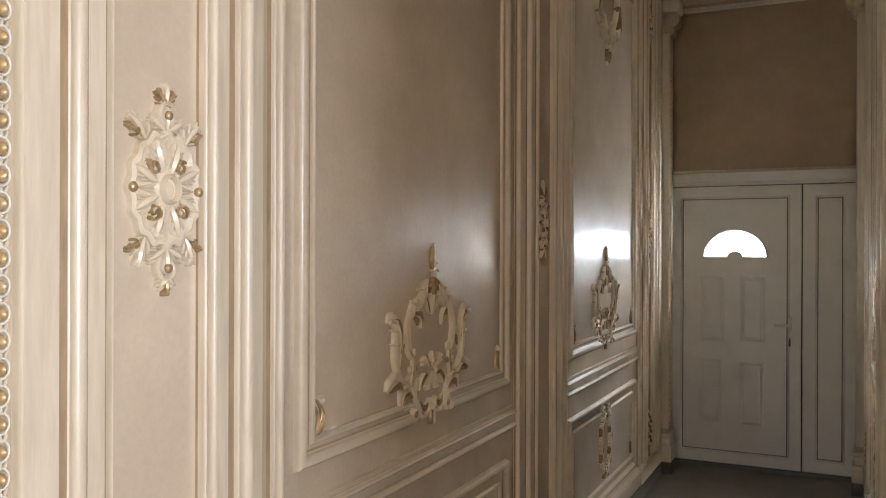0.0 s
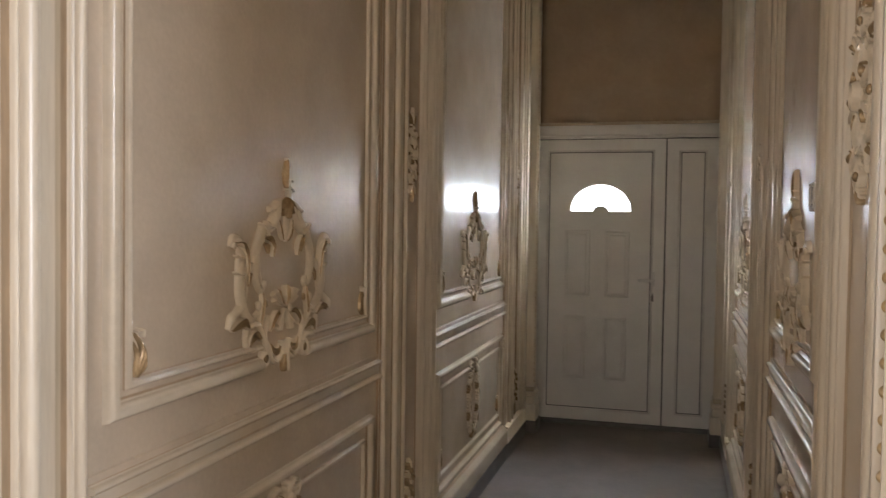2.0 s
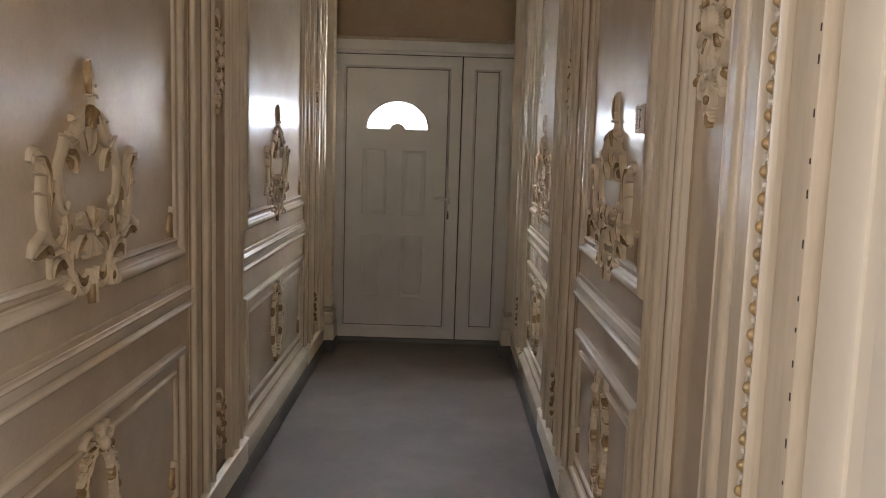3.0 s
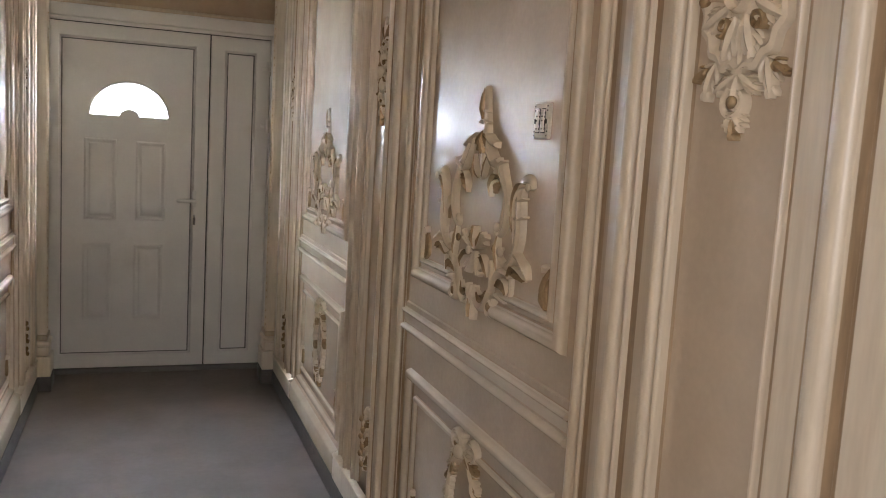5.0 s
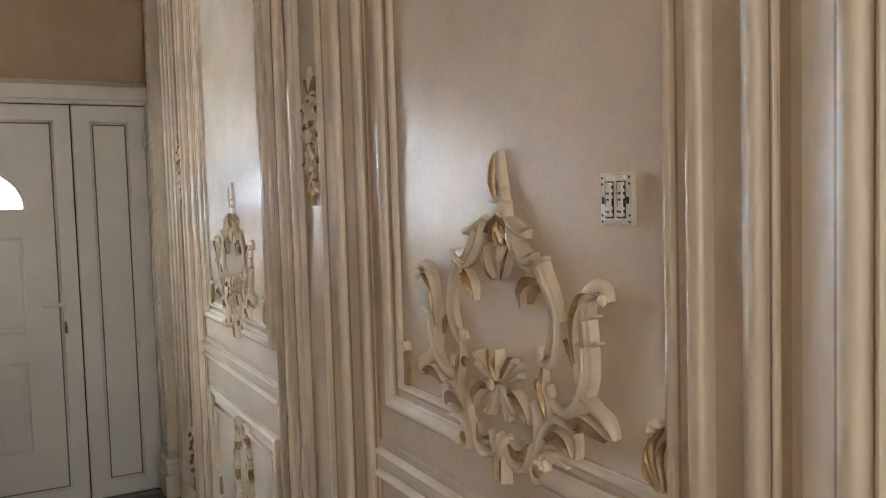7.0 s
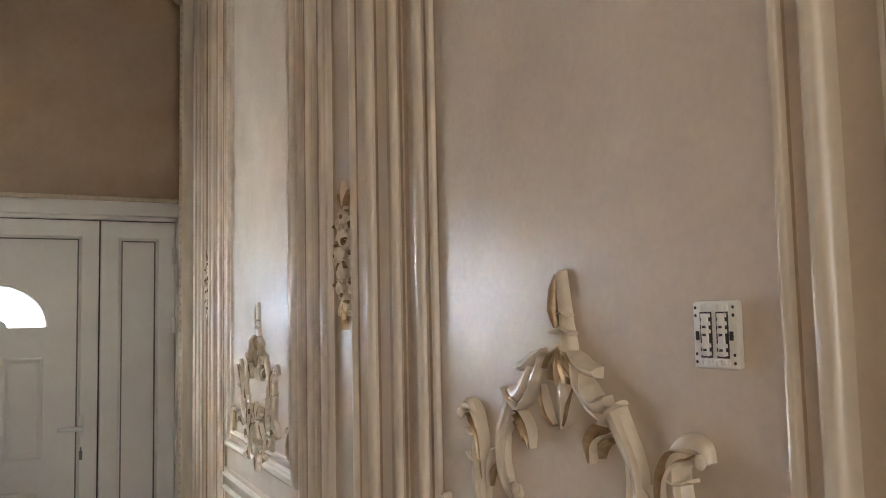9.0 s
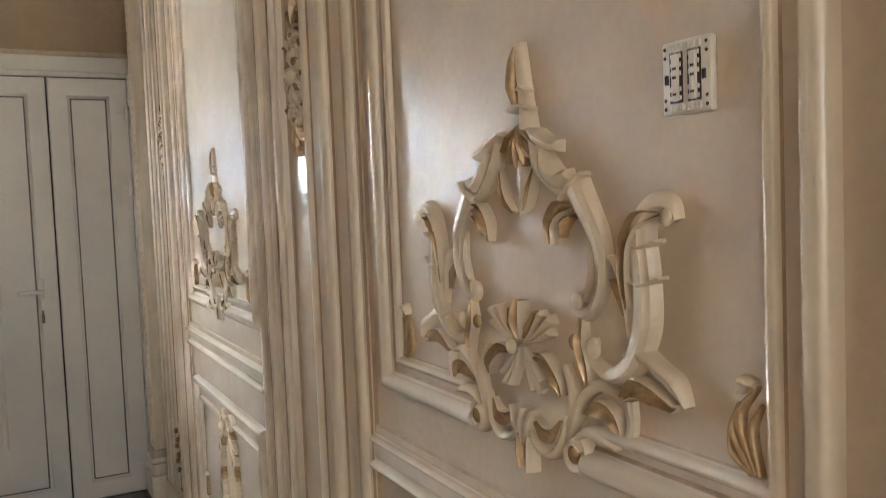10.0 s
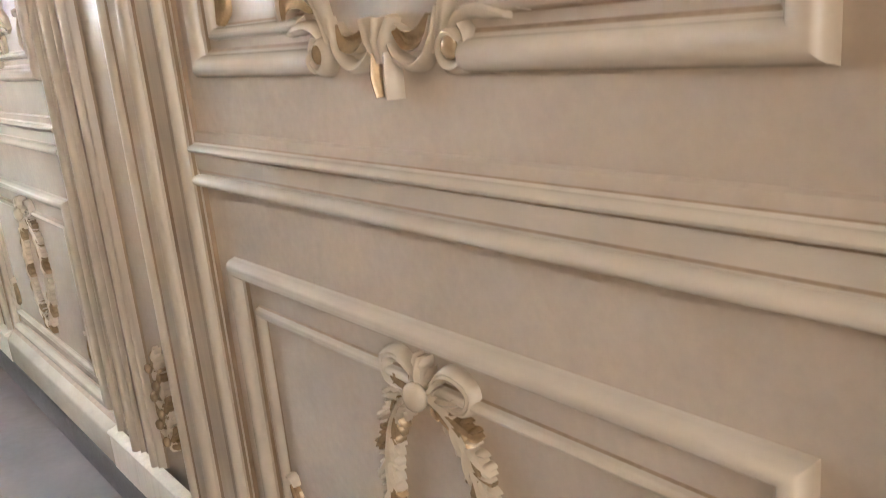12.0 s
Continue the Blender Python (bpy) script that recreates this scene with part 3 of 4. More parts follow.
# bright sky outside the fanlight
bm = boxmesh(-1.45, 0.15, 7.15, 7.17, 1.0, 2.3)
thing("backdrop", bm, SKYGLOW, "bright overcast sky outside the door", "sky", "structure")
part("lining", boxmesh(LX, -1.191, BY - 0.03, BY + 0.22, 0, 2.10), DOORPVC, door)
part("lining", boxmesh(LX, RX, BY + 0.003, BY + 0.2, 2.096, 2.183), DOORPVC, door)

# ---- carved ornament ----
# Ornaments are carved in their own plane: u to the right, v up, w out from the wall (local x, z and -y).


def carve(bm, u, v, w):
    return bm.verts.new((u, -w, v))


def curve_points(pts, per=7):
    """A smooth run through the control points."""
    P = [Vector(p) for p in pts]
    P = [2 * P[0] - P[1]] + P + [2 * P[-1] - P[-2]]
    out = []
    for i in range(1, len(P) - 2):
        for k in range(per):
            t = k / per
            a, b, c, d = P[i - 1:i + 3]
            out.append(0.5 * (2 * b + (c - a) * t + (2 * a - 5 * b + 4 * c - d) * t * t + (3 * b - a - 3 * c + d) * t ** 3))
    out.append(P[-2])
    return out


def curl(c, r, start, turns, steps=14):
    """Points of a volute that winds in to its eye."""
    return [(c[0] + r * (1 - 0.72 * k / steps) * math.cos(start + turns * 2 * math.pi * k / steps), c[1] + r * (1 - 0.72 * k / steps) * math.sin(start + turns * 2 * math.pi * k / steps)) for k in range(steps + 1)]


def stem(bm, pts, widths, h, flute=0.22, per=6, sunk=0.0):
    """A carved scroll: rounded section with flutes, its width running through widths, its relief h."""
    path = curve_points([(p[0], p[1], 0) for p in pts], per)
    n, J = len(path), 10
    rows = []
    for i, p in enumerate(path):
        t = i / (n - 1)
        q = t * (len(widths) - 1)
        k = min(int(q), len(widths) - 2)
        w = (widths[k] + (widths[k + 1] - widths[k]) * (q - k)) * 0.74
        d = (path[min(i + 1, n - 1)] - path[max(i - 1, 0)])
        d = d.normalized() if d.length > 1e-9 else Vector((1, 0, 0))
        side_ = Vector((-d.y, d.x, 0))
        hh = h * (0.45 + 0.55 * min(1.0, w / max(widths))) * (0.9 + 0.1 * math.sin(9 * t))
        row = []
        for j in range(J + 1):
            a = math.pi * j / J
            r = 1 - flute * (0.5 - 0.5 * math.cos(4 * a * 1.5)) * math.sin(a)
            o = side_ * (w * 0.5 * math.cos(a))
            row.append(carve(bm, p.x + o.x, p.y + o.y, -0.003 + sunk + hh * r * math.sin(a)))
        rows.append(row)
    for i in range(n - 1):
        for j in range(J):
            bm.faces.new((rows[i][j], rows[i][j + 1], rows[i + 1][j + 1], rows[i + 1][j]))
    bm.faces.new(rows[0])
    bm.faces.new(rows[-1])
    bmesh.ops.recalc_face_normals(bm, faces=bm.faces[:])
    return bm


def finger(bm, x, y, ang, length, width, h, bend, base, n=6, J=4):
    """One tapered, ridged lobe of a leaf, curling towards its tip."""
    a, rows = radians(ang), []
    for i in range(n + 1):
        t = i / n
        hw = width * 0.5 * (math.sin(math.pi * (0.06 + 0.92 * t)) ** 0.75) + 0.0006
        up = base + 0.74 * h * (0.55 + 0.45 * math.sin(math.pi * (0.05 + 0.85 * t)))
        px, py = -math.sin(a), math.cos(a)
        rows.append([carve(bm, x + px * hw * q, y + py * hw * q, -0.002 if abs(q) == 1 else up * r) for q, r in ((-1, 0), (-0.72, 0.78), (0, 1.0), (0.72, 0.78), (1, 0))])
        x, y = x + math.cos(a) * length / n, y + math.sin(a) * length / n
        a += radians(bend) / n
    for i in range(n):
        for j in range(J):
            bm.faces.new((rows[i][j], rows[i][j + 1], rows[i + 1][j + 1], rows[i + 1][j]))
    bm.faces.new(rows[0])
    bm.faces.new(rows[-1])


def leaf(bm, p, ang, length, width, h=0.02, lobes=4, bend=0.0, base=0.0):
    """An acanthus leaf lying on the wall: a ridged middle lobe with curling side lobes in pairs."""
    finger(bm, p[0], p[1], ang, length, width * 0.40, h, bend, base, 9)
    a, x, y, n = radians(ang), p[0], p[1], 12
    marks = {int(round(n * 0.66 * k / max(lobes - 1, 1))): k for k in range(lobes)}
    for i in range(n + 1):
        if i in marks:
            t = i / n
            for sd in (-1, 1):
                ln = (0.72 - 0.36 * t) * width + 0.10 * length * (1 - t)
                finger(bm, x, y, math.degrees(a) + sd * (58 - 22 * t), ln, max(0.34 * length / lobes, width * 0.15), h * (0.82 - 0.15 * (marks[i] % 2)), -sd * 42, base * 0.6)
        x, y = x + math.cos(a) * length / n, y + math.sin(a) * length / n
        a += radians(bend) / n
    bmesh.ops.recalc_face_normals(bm, faces=bm.faces[:])
    return bm


def knob(bm, u, v, w, r, flat=0.7, tall=1.0):
    bmesh.ops.create_uvsphere(bm, u_segments=12, v_segments=8, radius=r, matrix=Matrix.Translation((u, -w, v)) @ Matrix.Diagonal((1, flat, tall, 1)))
    return bm


def ring(bm, u, v, r, w, h, tall=1.0, n=36):
    pts = [(u + r * math.cos(2 * math.pi * i / n), v + r * tall * math.sin(2 * math.pi * i / n)) for i in range(n + 1)]
    rows = []
    for (x, y), i in zip(pts, range(n + 1)):
        a = 2 * math.pi * i / n
        rows.append([carve(bm, x + math.cos(a) * w * 0.5 * c, y + math.sin(a) * w * 0.5 * c * tall, -0.002 + h * s) for c, s in ((-1, 0), (-0.7, 0.75), (0, 1), (0.7, 0.75), (1, 0))])
    for i in range(n):
        for j in range(4):
            bm.faces.new((rows[i][j], rows[i][j + 1], rows[i + 1][j + 1], rows[i + 1][j]))
    bmesh.ops.remove_doubles(bm, verts=bm.verts[:], dist=1e-5)
    bmesh.ops.recalc_face_normals(bm, faces=bm.faces[:])
    return bm


def on_wall(side, s, z, d=0.0, sink=0.0):
    p = place(side, s, z, d - sink)
    return pose(*p, 0, 0, 90 if side == "L" else -90)


def B():
    return bmesh.new()


def band(bm, pts, widths, h, kind="round", per=7):
    """A carved band along pts: 'round' is a smooth swelling with one off-centre ridge, 'cup' a dished leaf whose hollow is gilded (second material)."""
    path = curve_points([(p[0], p[1], 0) for p in pts], per)
    n = len(path)
    if kind == "cup":
        sec = ((-1, 0), (-0.98, 0.8), (-0.84, 1.0), (-0.66, 0.86), (-0.36, 0.62), (0, 0.56), (0.36, 0.64), (0.66, 0.88), (0.84, 1.0), (0.98, 0.8), (1, 0))
    else:
        sec = ((-1, 0), (-0.96, 0.32), (-0.84, 0.58), (-0.6, 0.80), (-0.3, 0.92), (0.0, 0.98), (0.26, 1.0), (0.42, 0.84), (0.68, 0.76), (0.93, 0.42), (1, 0))
    rows = []
    for i, p in enumerate(path):
        t = i / (n - 1)
        q = t * (len(widths) - 1)
        k = min(int(q), len(widths) - 2)
        w = (widths[k] + (widths[k + 1] - widths[k]) * (q - k)) * 0.39
        d = path[min(i + 1, n - 1)] - path[max(i - 1, 0)]
        d = d.normalized() if d.length > 1e-9 else Vector((1, 0, 0))
        hh = h * 0.86 * (0.5 + 0.5 * min(1.0, 2 * w / max(widths)))
        rows.append([carve(bm, p.x - d.y * w * c, p.y + d.x * w * c, -0.003 + hh * e) for c, e in sec])
    for i in range(n - 1):
        for j in range(len(sec) - 1):
            f = bm.faces.new((rows[i][j], rows[i][j + 1], rows[i + 1][j + 1], rows[i + 1][j]))
            f.material_index = 1 if kind == "cup" and 2 <= j <= 7 else 0
    bm.faces.new(rows[0])
    bm.faces.new(rows[-1])
    bmesh.ops.recalc_face_normals(bm, faces=bm.faces[:])
    return bm


GILT = [CARVED, GOLD]


def cartouche():
    """Rococo cartouche: spire, paired scrolls, outer arms, bow and leaf foot; origin at its middle."""
    root = tagged(new("cartouche"), "cream rococo cartouche with gilded leaves on the panel", "carved ornament", "carved cartouches")

    def rnd(name, pts, widths, h, label=""):
        part(name, band(B(), pts, widths, h), CARVED, root, label)

    def cup(name, pts, widths, h, label="gilded hollow leaf"):
        part(name, band(B(), pts, widths, h, "cup"), GILT, root, label)

    def gild(name, pts, widths, h, label="gilded leaf"):
        part(name, band(B(), pts, widths, h), GOLD, root, label)

    # spire
    rnd("spire", [(0.020, 0.150), (0.030, 0.185), (0.026, 0.222), (0.020, 0.262), (0.014, 0.304)], [0.050, 0.056, 0.040, 0.036, 0.030], 0.032)
    gild("spire_leaf", [(0.008, 0.216), (0.000, 0.246), (0.004, 0.278), (0.010, 0.300)], [0.012, 0.028, 0.024, 0.008], 0.038, "gilded spire leaf")
    rnd("spire_band", [(-0.006, 0.212), (0.022, 0.218), (0.048, 0.210)], [0.008, 0.012, 0.008], 0.042)
    rnd("spire_band", [(0.014, 0.240), (0.030, 0.242), (0.040, 0.236)], [0.005, 0.009, 0.005], 0.038)
    for a in (-62, -34, -8, 18, 46, 70):
        c, sn = math.sin(radians(a)), math.cos(radians(a))
        gild("spire_leaf", [(0.014, 0.190), (0.012 + c * 0.026, 0.186 - sn * 0.026), (0.012 + c * 0.050, 0.186 - sn * 0.048 - 0.006)], [0.010, 0.022, 0.012], 0.040, "gilded leaf under the spire")
    rnd("tongue", [(0.010, 0.146), (0.010, 0.108), (0.004, 0.066)], [0.034, 0.046, 0.014], 0.026)
    for k in (-1, 1):
        m = lambda pts: [(k * x, y) for x, y in pts]
        cup("tongue_leaf", m([(0.046, 0.130), (0.038, 0.104), (0.028, 0.084), (0.014, 0.070)]), [0.006, 0.018, 0.016, 0.006], 0.030)
        # shoulder folds and the sweeping inner scroll
        rnd("shell_fold", m([(0.040, 0.184), (0.062, 0.172), (0.088, 0.160), (0.112, 0.156)]), [0.012, 0.030, 0.028, 0.022], 0.044)
        rnd("shell_fold", m([(0.046, 0.172), (0.060, 0.138), (0.090, 0.108), (0.124, 0.086)]), [0.018, 0.034, 0.030, 0.012], 0.040)
        rnd("shell_fold", m([(0.074, 0.158), (0.086, 0.130), (0.110, 0.112), (0.134, 0.118)]), [0.012, 0.040, 0.038, 0.022], 0.050)
        rnd("scroll", m([(0.140, 0.108), (0.160, 0.078), (0.188, 0.034), (0.192, -0.012), (0.176, -0.048), (0.150, -0.064), (0.134, -0.054), (0.140, -0.040)]), [0.062, 0.056, 0.046, 0.036, 0.027, 0.022, 0.018, 0.012], 0.036)
        rnd("scroll_rim", m([(0.118, 0.086), (0.144, 0.104), (0.166, 0.118)]), [0.008, 0.012, 0.008], 0.044)
        part("scroll_knob", knob(B(), k * 0.139, -0.046, 0.012, 0.012), CARVED, root)
        cup("scroll_leaf", m([(0.136, 0.078), (0.108, 0.074), (0.088, 0.054), (0.084, 0.026)]), [0.012, 0.030, 0.028, 0.008], 0.036)
        gild("scroll_leaf", m([(0.134, 0.064), (0.116, 0.056), (0.108, 0.036)]), [0.010, 0.020, 0.006], 0.034)
        rnd("flick", m([(0.164, 0.040), (0.170, 0.006), (0.162, -0.026), (0.150, -0.046)]), [0.004, 0.012, 0.012, 0.004], 0.024)
        # outer arm with its curled head
        rnd("arm", m([(0.330, 0.058), (0.320, 0.076), (0.290, 0.074), (0.270, 0.046), (0.275, -0.010), (0.273, -0.064), (0.248, -0.112), (0.206, -0.134), (0.172, -0.122), (0.162, -0.104), (0.176, -0.094)]), [0.018, 0.030, 0.044, 0.054, 0.056, 0.058, 0.046, 0.030, 0.022, 0.018, 0.012], 0.036)
        part("arm_knob", knob(B(), k * 0.176, -0.102, 0.014, 0.014), CARVED, root)
        part("arm_knob", knob(B(), k * 0.326, 0.062, 0.022, 0.010), CARVED, root)
        cup("arm_leaf", m([(0.308, 0.066), (0.276, 0.060), (0.254, 0.034), (0.247, -0.006), (0.248, -0.046)]), [0.010, 0.026, 0.024, 0.018, 0.006], 0.044)
        rnd("arm_band", m([(0.246, -0.012), (0.276, -0.016), (0.308, -0.006)]), [0.005, 0.010, 0.006], 0.041)
        rnd("arm_band", m([(0.256, 0.034), (0.276, 0.028), (0.304, 0.036)]), [0.005, 0.009, 0.006], 0.041)
        rnd("reed", m([(0.196, 0.016), (0.222, 0.004), (0.236, -0.030), (0.242, -0.082)]), [0.006, 0.018, 0.017, 0.005], 0.028)
        gild("reed_leaf", m([(0.208, -0.014), (0.222, -0.030), (0.232, -0.056)]), [0.008, 0.014, 0.005], 0.024)
        cup("reed_leaf", m([(0.150, -0.066), (0.148, -0.098), (0.158, -0.130), (0.160, -0.160)]), [0.010, 0.028, 0.026, 0.008], 0.032)
        part("bud", knob(B(), k * 0.132, -0.100, 0.012, 0.011), GOLD, root, "gilded bud")
        # spreading leaf foot
        rnd("foot", m([(0.236, -0.104), (0.272, -0.100), (0.302, -0.114), (0.326, -0.126), (0.342, -0.148)]), [0.016, 0.030, 0.030, 0.034, 0.012], 0.036)
        cup("foot_leaf", m([(0.228, -0.158), (0.258, -0.138), (0.292, -0.142), (0.322, -0.152)]), [0.012, 0.032, 0.030, 0.012], 0.038)
        rnd("foot_block", m([(0.236, -0.160), (0.240, -0.188), (0.230, -0.216)]), [0.034, 0.026, 0.032], 0.022)
        # lower leaves, volutes and loops
        rnd("stem", m([(0.096, -0.254), (0.116, -0.210), (0.126, -0.176), (0.106, -0.134)]), [0.008, 0.020, 0.028, 0.012], 0.030)
        rnd("lower_leaf", m([(0.112, -0.242), (0.136, -0.186), (0.174, -0.152), (0.222, -0.156)]), [0.010, 0.018, 0.026, 0.010], 0.034)
        cup("lower_leaf", m([(0.146, -0.196), (0.180, -0.180), (0.208, -0.186), (0.222, -0.210)]), [0.012, 0.034, 0.036, 0.010], 0.028)
        rnd("lower_leaf", m([(0.124, -0.236), (0.150, -0.216), (0.186, -0.216), (0.214, -0.222)]), [0.008, 0.020, 0.024, 0.010], 0.036)
        rnd("volute", curl((k * 0.132, -0.248), 0.026, 1.6 - k * 0.6, -k * 1.3), [0.014, 0.024, 0.022, 0.012], 0.036)
        part("volute_eye", knob(B(), k * 0.132, -0.248, 0.018, 0.013), GOLD, root, "gilded volute eye")
        rnd("loop", m([(0.010, -0.228), (0.030, -0.256), (0.064, -0.266), (0.094, -0.246), (0.108, -0.206)]), [0.010, 0.020, 0.022, 0.020, 0.008], 0.032)
        cup("loop_leaf", m([(0.022, -0.220), (0.050, -0.238), (0.076, -0.236), (0.092, -0.214)]), [0.010, 0.030, 0.030, 0.008], 0.028)
        # bow of ruffled petals
        for a, ln, w in ((22, 0.084, 0.017), (34, 0.098, 0.019), (46, 0.086, 0.017)):
            c, sn = math.cos(radians(a)), math.sin(radians(a))
            rnd("bow_petal", m([(0.010, -0.116), (c * ln * 0.55, -0.120 + sn * ln * 0.36), (c * ln, -0.118 + sn * ln * 0.78)]), [0.008, w * 0.7, w], 0.036)
        for a, ln in ((-40, 0.072), (-51, 0.078), (-62, 0.070)):
            c, sn = math.cos(radians(a)), math.sin(radians(a))
            rnd("bow_tail", m([(0.006, -0.124), (c * ln * 0.5, -0.120 + sn * ln * 0.55), (c * ln, -0.120 + sn * ln)]), [0.006, 0.012, 0.018], 0.034)
        cup("bow_leaf", m([(0.030, -0.132), (0.062, -0.134), (0.092, -0.158), (0.098, -0.178)]), [0.010, 0.026, 0.028, 0.008], 0.034)
        gild("bow_leaf", m([(0.006, -0.110), (0.022, -0.094), (0.034, -0.070)]), [0.008, 0.024, 0.008], 0.034)
    cup("bow_heart", [(0, -0.112), (0, -0.086), (0, -0.056)], [0.014, 0.040, 0.022], 0.044)
    part("bow_knot", knob(B(), 0, -0.120, 0.034, 0.012), CARVED, root)
    gild("drop_leaf", [(-0.008, -0.250), (-0.010, -0.276), (-0.006, -0.300)], [0.020, 0.026, 0.020], 0.040, "gilded drop leaf")
    rnd("drop_leaf", [(0.014, -0.250), (0.014, -0.276), (0.014, -0.302)], [0.022, 0.030, 0.030], 0.036)
    for x in (-0.022, 0.0, 0.022):
        rnd("husk_leaf", [(x * 0.3, -0.262), (x * 0.7, -0.236), (x * 1.3, -0.212)], [0.010, 0.020, 0.012], 0.040)
    return root


def rosette_drop(w, h):
    """Oval rosette with a leaf finial above and a flower drop below; w and h are its full size."""
    root = tagged(new("rosette_ornament"), "cream oval rosette with gilded flowers on the pilaster", "carved ornament", "pilaster rosettes")
    r, tall = w * 0.47, 1.22
    bm = B()
    n = 96
    rows = []
    for i in range(n):
        a = 2 * math.pi * i / n
        lob = 1 + 0.035 * math.cos(16 * a)
        rows.append([carve(bm, r * q * lob * math.cos(a), r * tall * q * lob * math.sin(a), d) for q, d in ((1.0, -0.002), (0.97, 0.012), (0.88, 0.015), (0.78, 0.007), (0.40, 0.006), (0.28, 0.016))])
    for i in range(n):
        for j in range(5):
            bm.faces.new((rows[i][j], rows[i][j + 1], rows[(i + 1) % n][j + 1], rows[(i + 1) % n][j]))
    bm.faces.new([q[-1] for q in rows])
    bmesh.ops.recalc_face_normals(bm, faces=bm.faces[:])
    part("dish", bm, CARVED, root)
    part("ring", ring(B(), 0, 0, r * 0.22, r * 0.10, 0.032, 1.2), CARVED, root)
    part("boss", knob(B(), 0, 0, 0.014, r * 0.14, 0.5, 1.2), CARVED, root)
    for i in range(8):
        a = 45 * i + 22.5
        c, s = math.cos(radians(a)), math.sin(radians(a)) * tall
        part("petal", leaf(B(), (r * 0.28 * c, r * 0.28 * s), math.degrees(math.atan2(s, c)), r * 0.68, r * 0.52, 0.020, 4, base=0.007), CARVED, root)
    for i in range(4):
        a = 45 + 90 * i
        c, s = math.cos(radians(a)) * r * 0.52, math.sin(radians(a)) * r * 0.52 * tall
        part("volute", stem(B(), curl((c, s), r * 0.17, radians(a), 1.25), [r * 0.10, r * 0.13, r * 0.1, r * 0.07], 0.034, 0.1, per=2), GOLD, root, "gilded volute")
        part("spoke", stem(B(), [(r * 0.30 * math.cos(radians(90 * i)), r * 0.30 * tall * math.sin(radians(90 * i))), (r * 0.6 * math.cos(radians(90 * i)), r * 0.6 * tall * math.sin(radians(90 * i))), (r * 0.85 * math.cos(radians(90 * i)), r * 0.85 * tall * math.sin(radians(90 * i)))], [r * 0.05, r * 0.09, r * 0.05], 0.026), CARVED, root)
    for k in (-1, 1):
        for vy, g in ((0.92, 60), (-0.92, -60)):
            part("edge_leaf", leaf(B(), (k * r * 0.55, vy * r * tall * 0.86), 90 - k * (90 - g), r * 0.62, r * 0.42, 0.022, 3, bend=-k * 30), CARVED, root)
            part("bud", leaf(B(), (k * r * 0.74, vy * r * tall * 0.92), 90 - k * (90 - g * 0.6), r * 0.36, r * 0.18, 0.026, 2), GOLD, root, "gilded bud")
        part("bud", knob(B(), k * r * 0.90, 0.0, 0.012, r * 0.11, 0.8), GOLD, root, "gilded bud")
    top, bot = h / 2, -h / 2
    part("rose", stem(B(), curl((0, r * tall * 1.22), r * 0.27, 0.6, 1.5), [r * 0.14, r * 0.20, r * 0.16, r * 0.08], 0.030, 0.3, per=2), CARVED, root)
    part("rose_heart", knob(B(), 0, r * tall * 1.22, 0.016, r * 0.10), GOLD, root, "gilded rose heart")
    part("rose", stem(B(), curl((0, -r * tall * 1.30), r * 0.27, 2.2, 1.5), [r * 0.14, r * 0.20, r * 0.16, r * 0.08], 0.030, 0.3, per=2), CARVED, root)
    part("rose_heart", knob(B(), 0, -r * tall * 1.30, 0.016, r * 0.10), GOLD, root, "gilded rose heart")
    for g in (-38, 0, 38):
        part("finial_leaf", leaf(B(), (0, r * tall * 1.38), 90 - g, (top - r * tall * 1.38) * (1.0 if g == 0 else 0.8), r * 0.30, 0.022, 3), GOLD if g else CARVED, root)
        part("drop_leaf", leaf(B(), (0, -r * tall * 1.42), -90 + g, (-r * tall * 1.42 - bot) * (1.0 if g == 0 else 0.7), r * 0.30, 0.024, 3), CARVED if g else GOLD, root)
        part("collar_leaf", leaf(B(), (0, r * tall * 0.95), 90 - g * 1.6, r * 0.52, r * 0.36, 0.026, 3), CARVED, root)
        part("collar_leaf", leaf(B(), (0, -r * tall * 0.95), -90 + g * 1.6, r * 0.56, r * 0.36, 0.026, 3), CARVED, root)
    return root


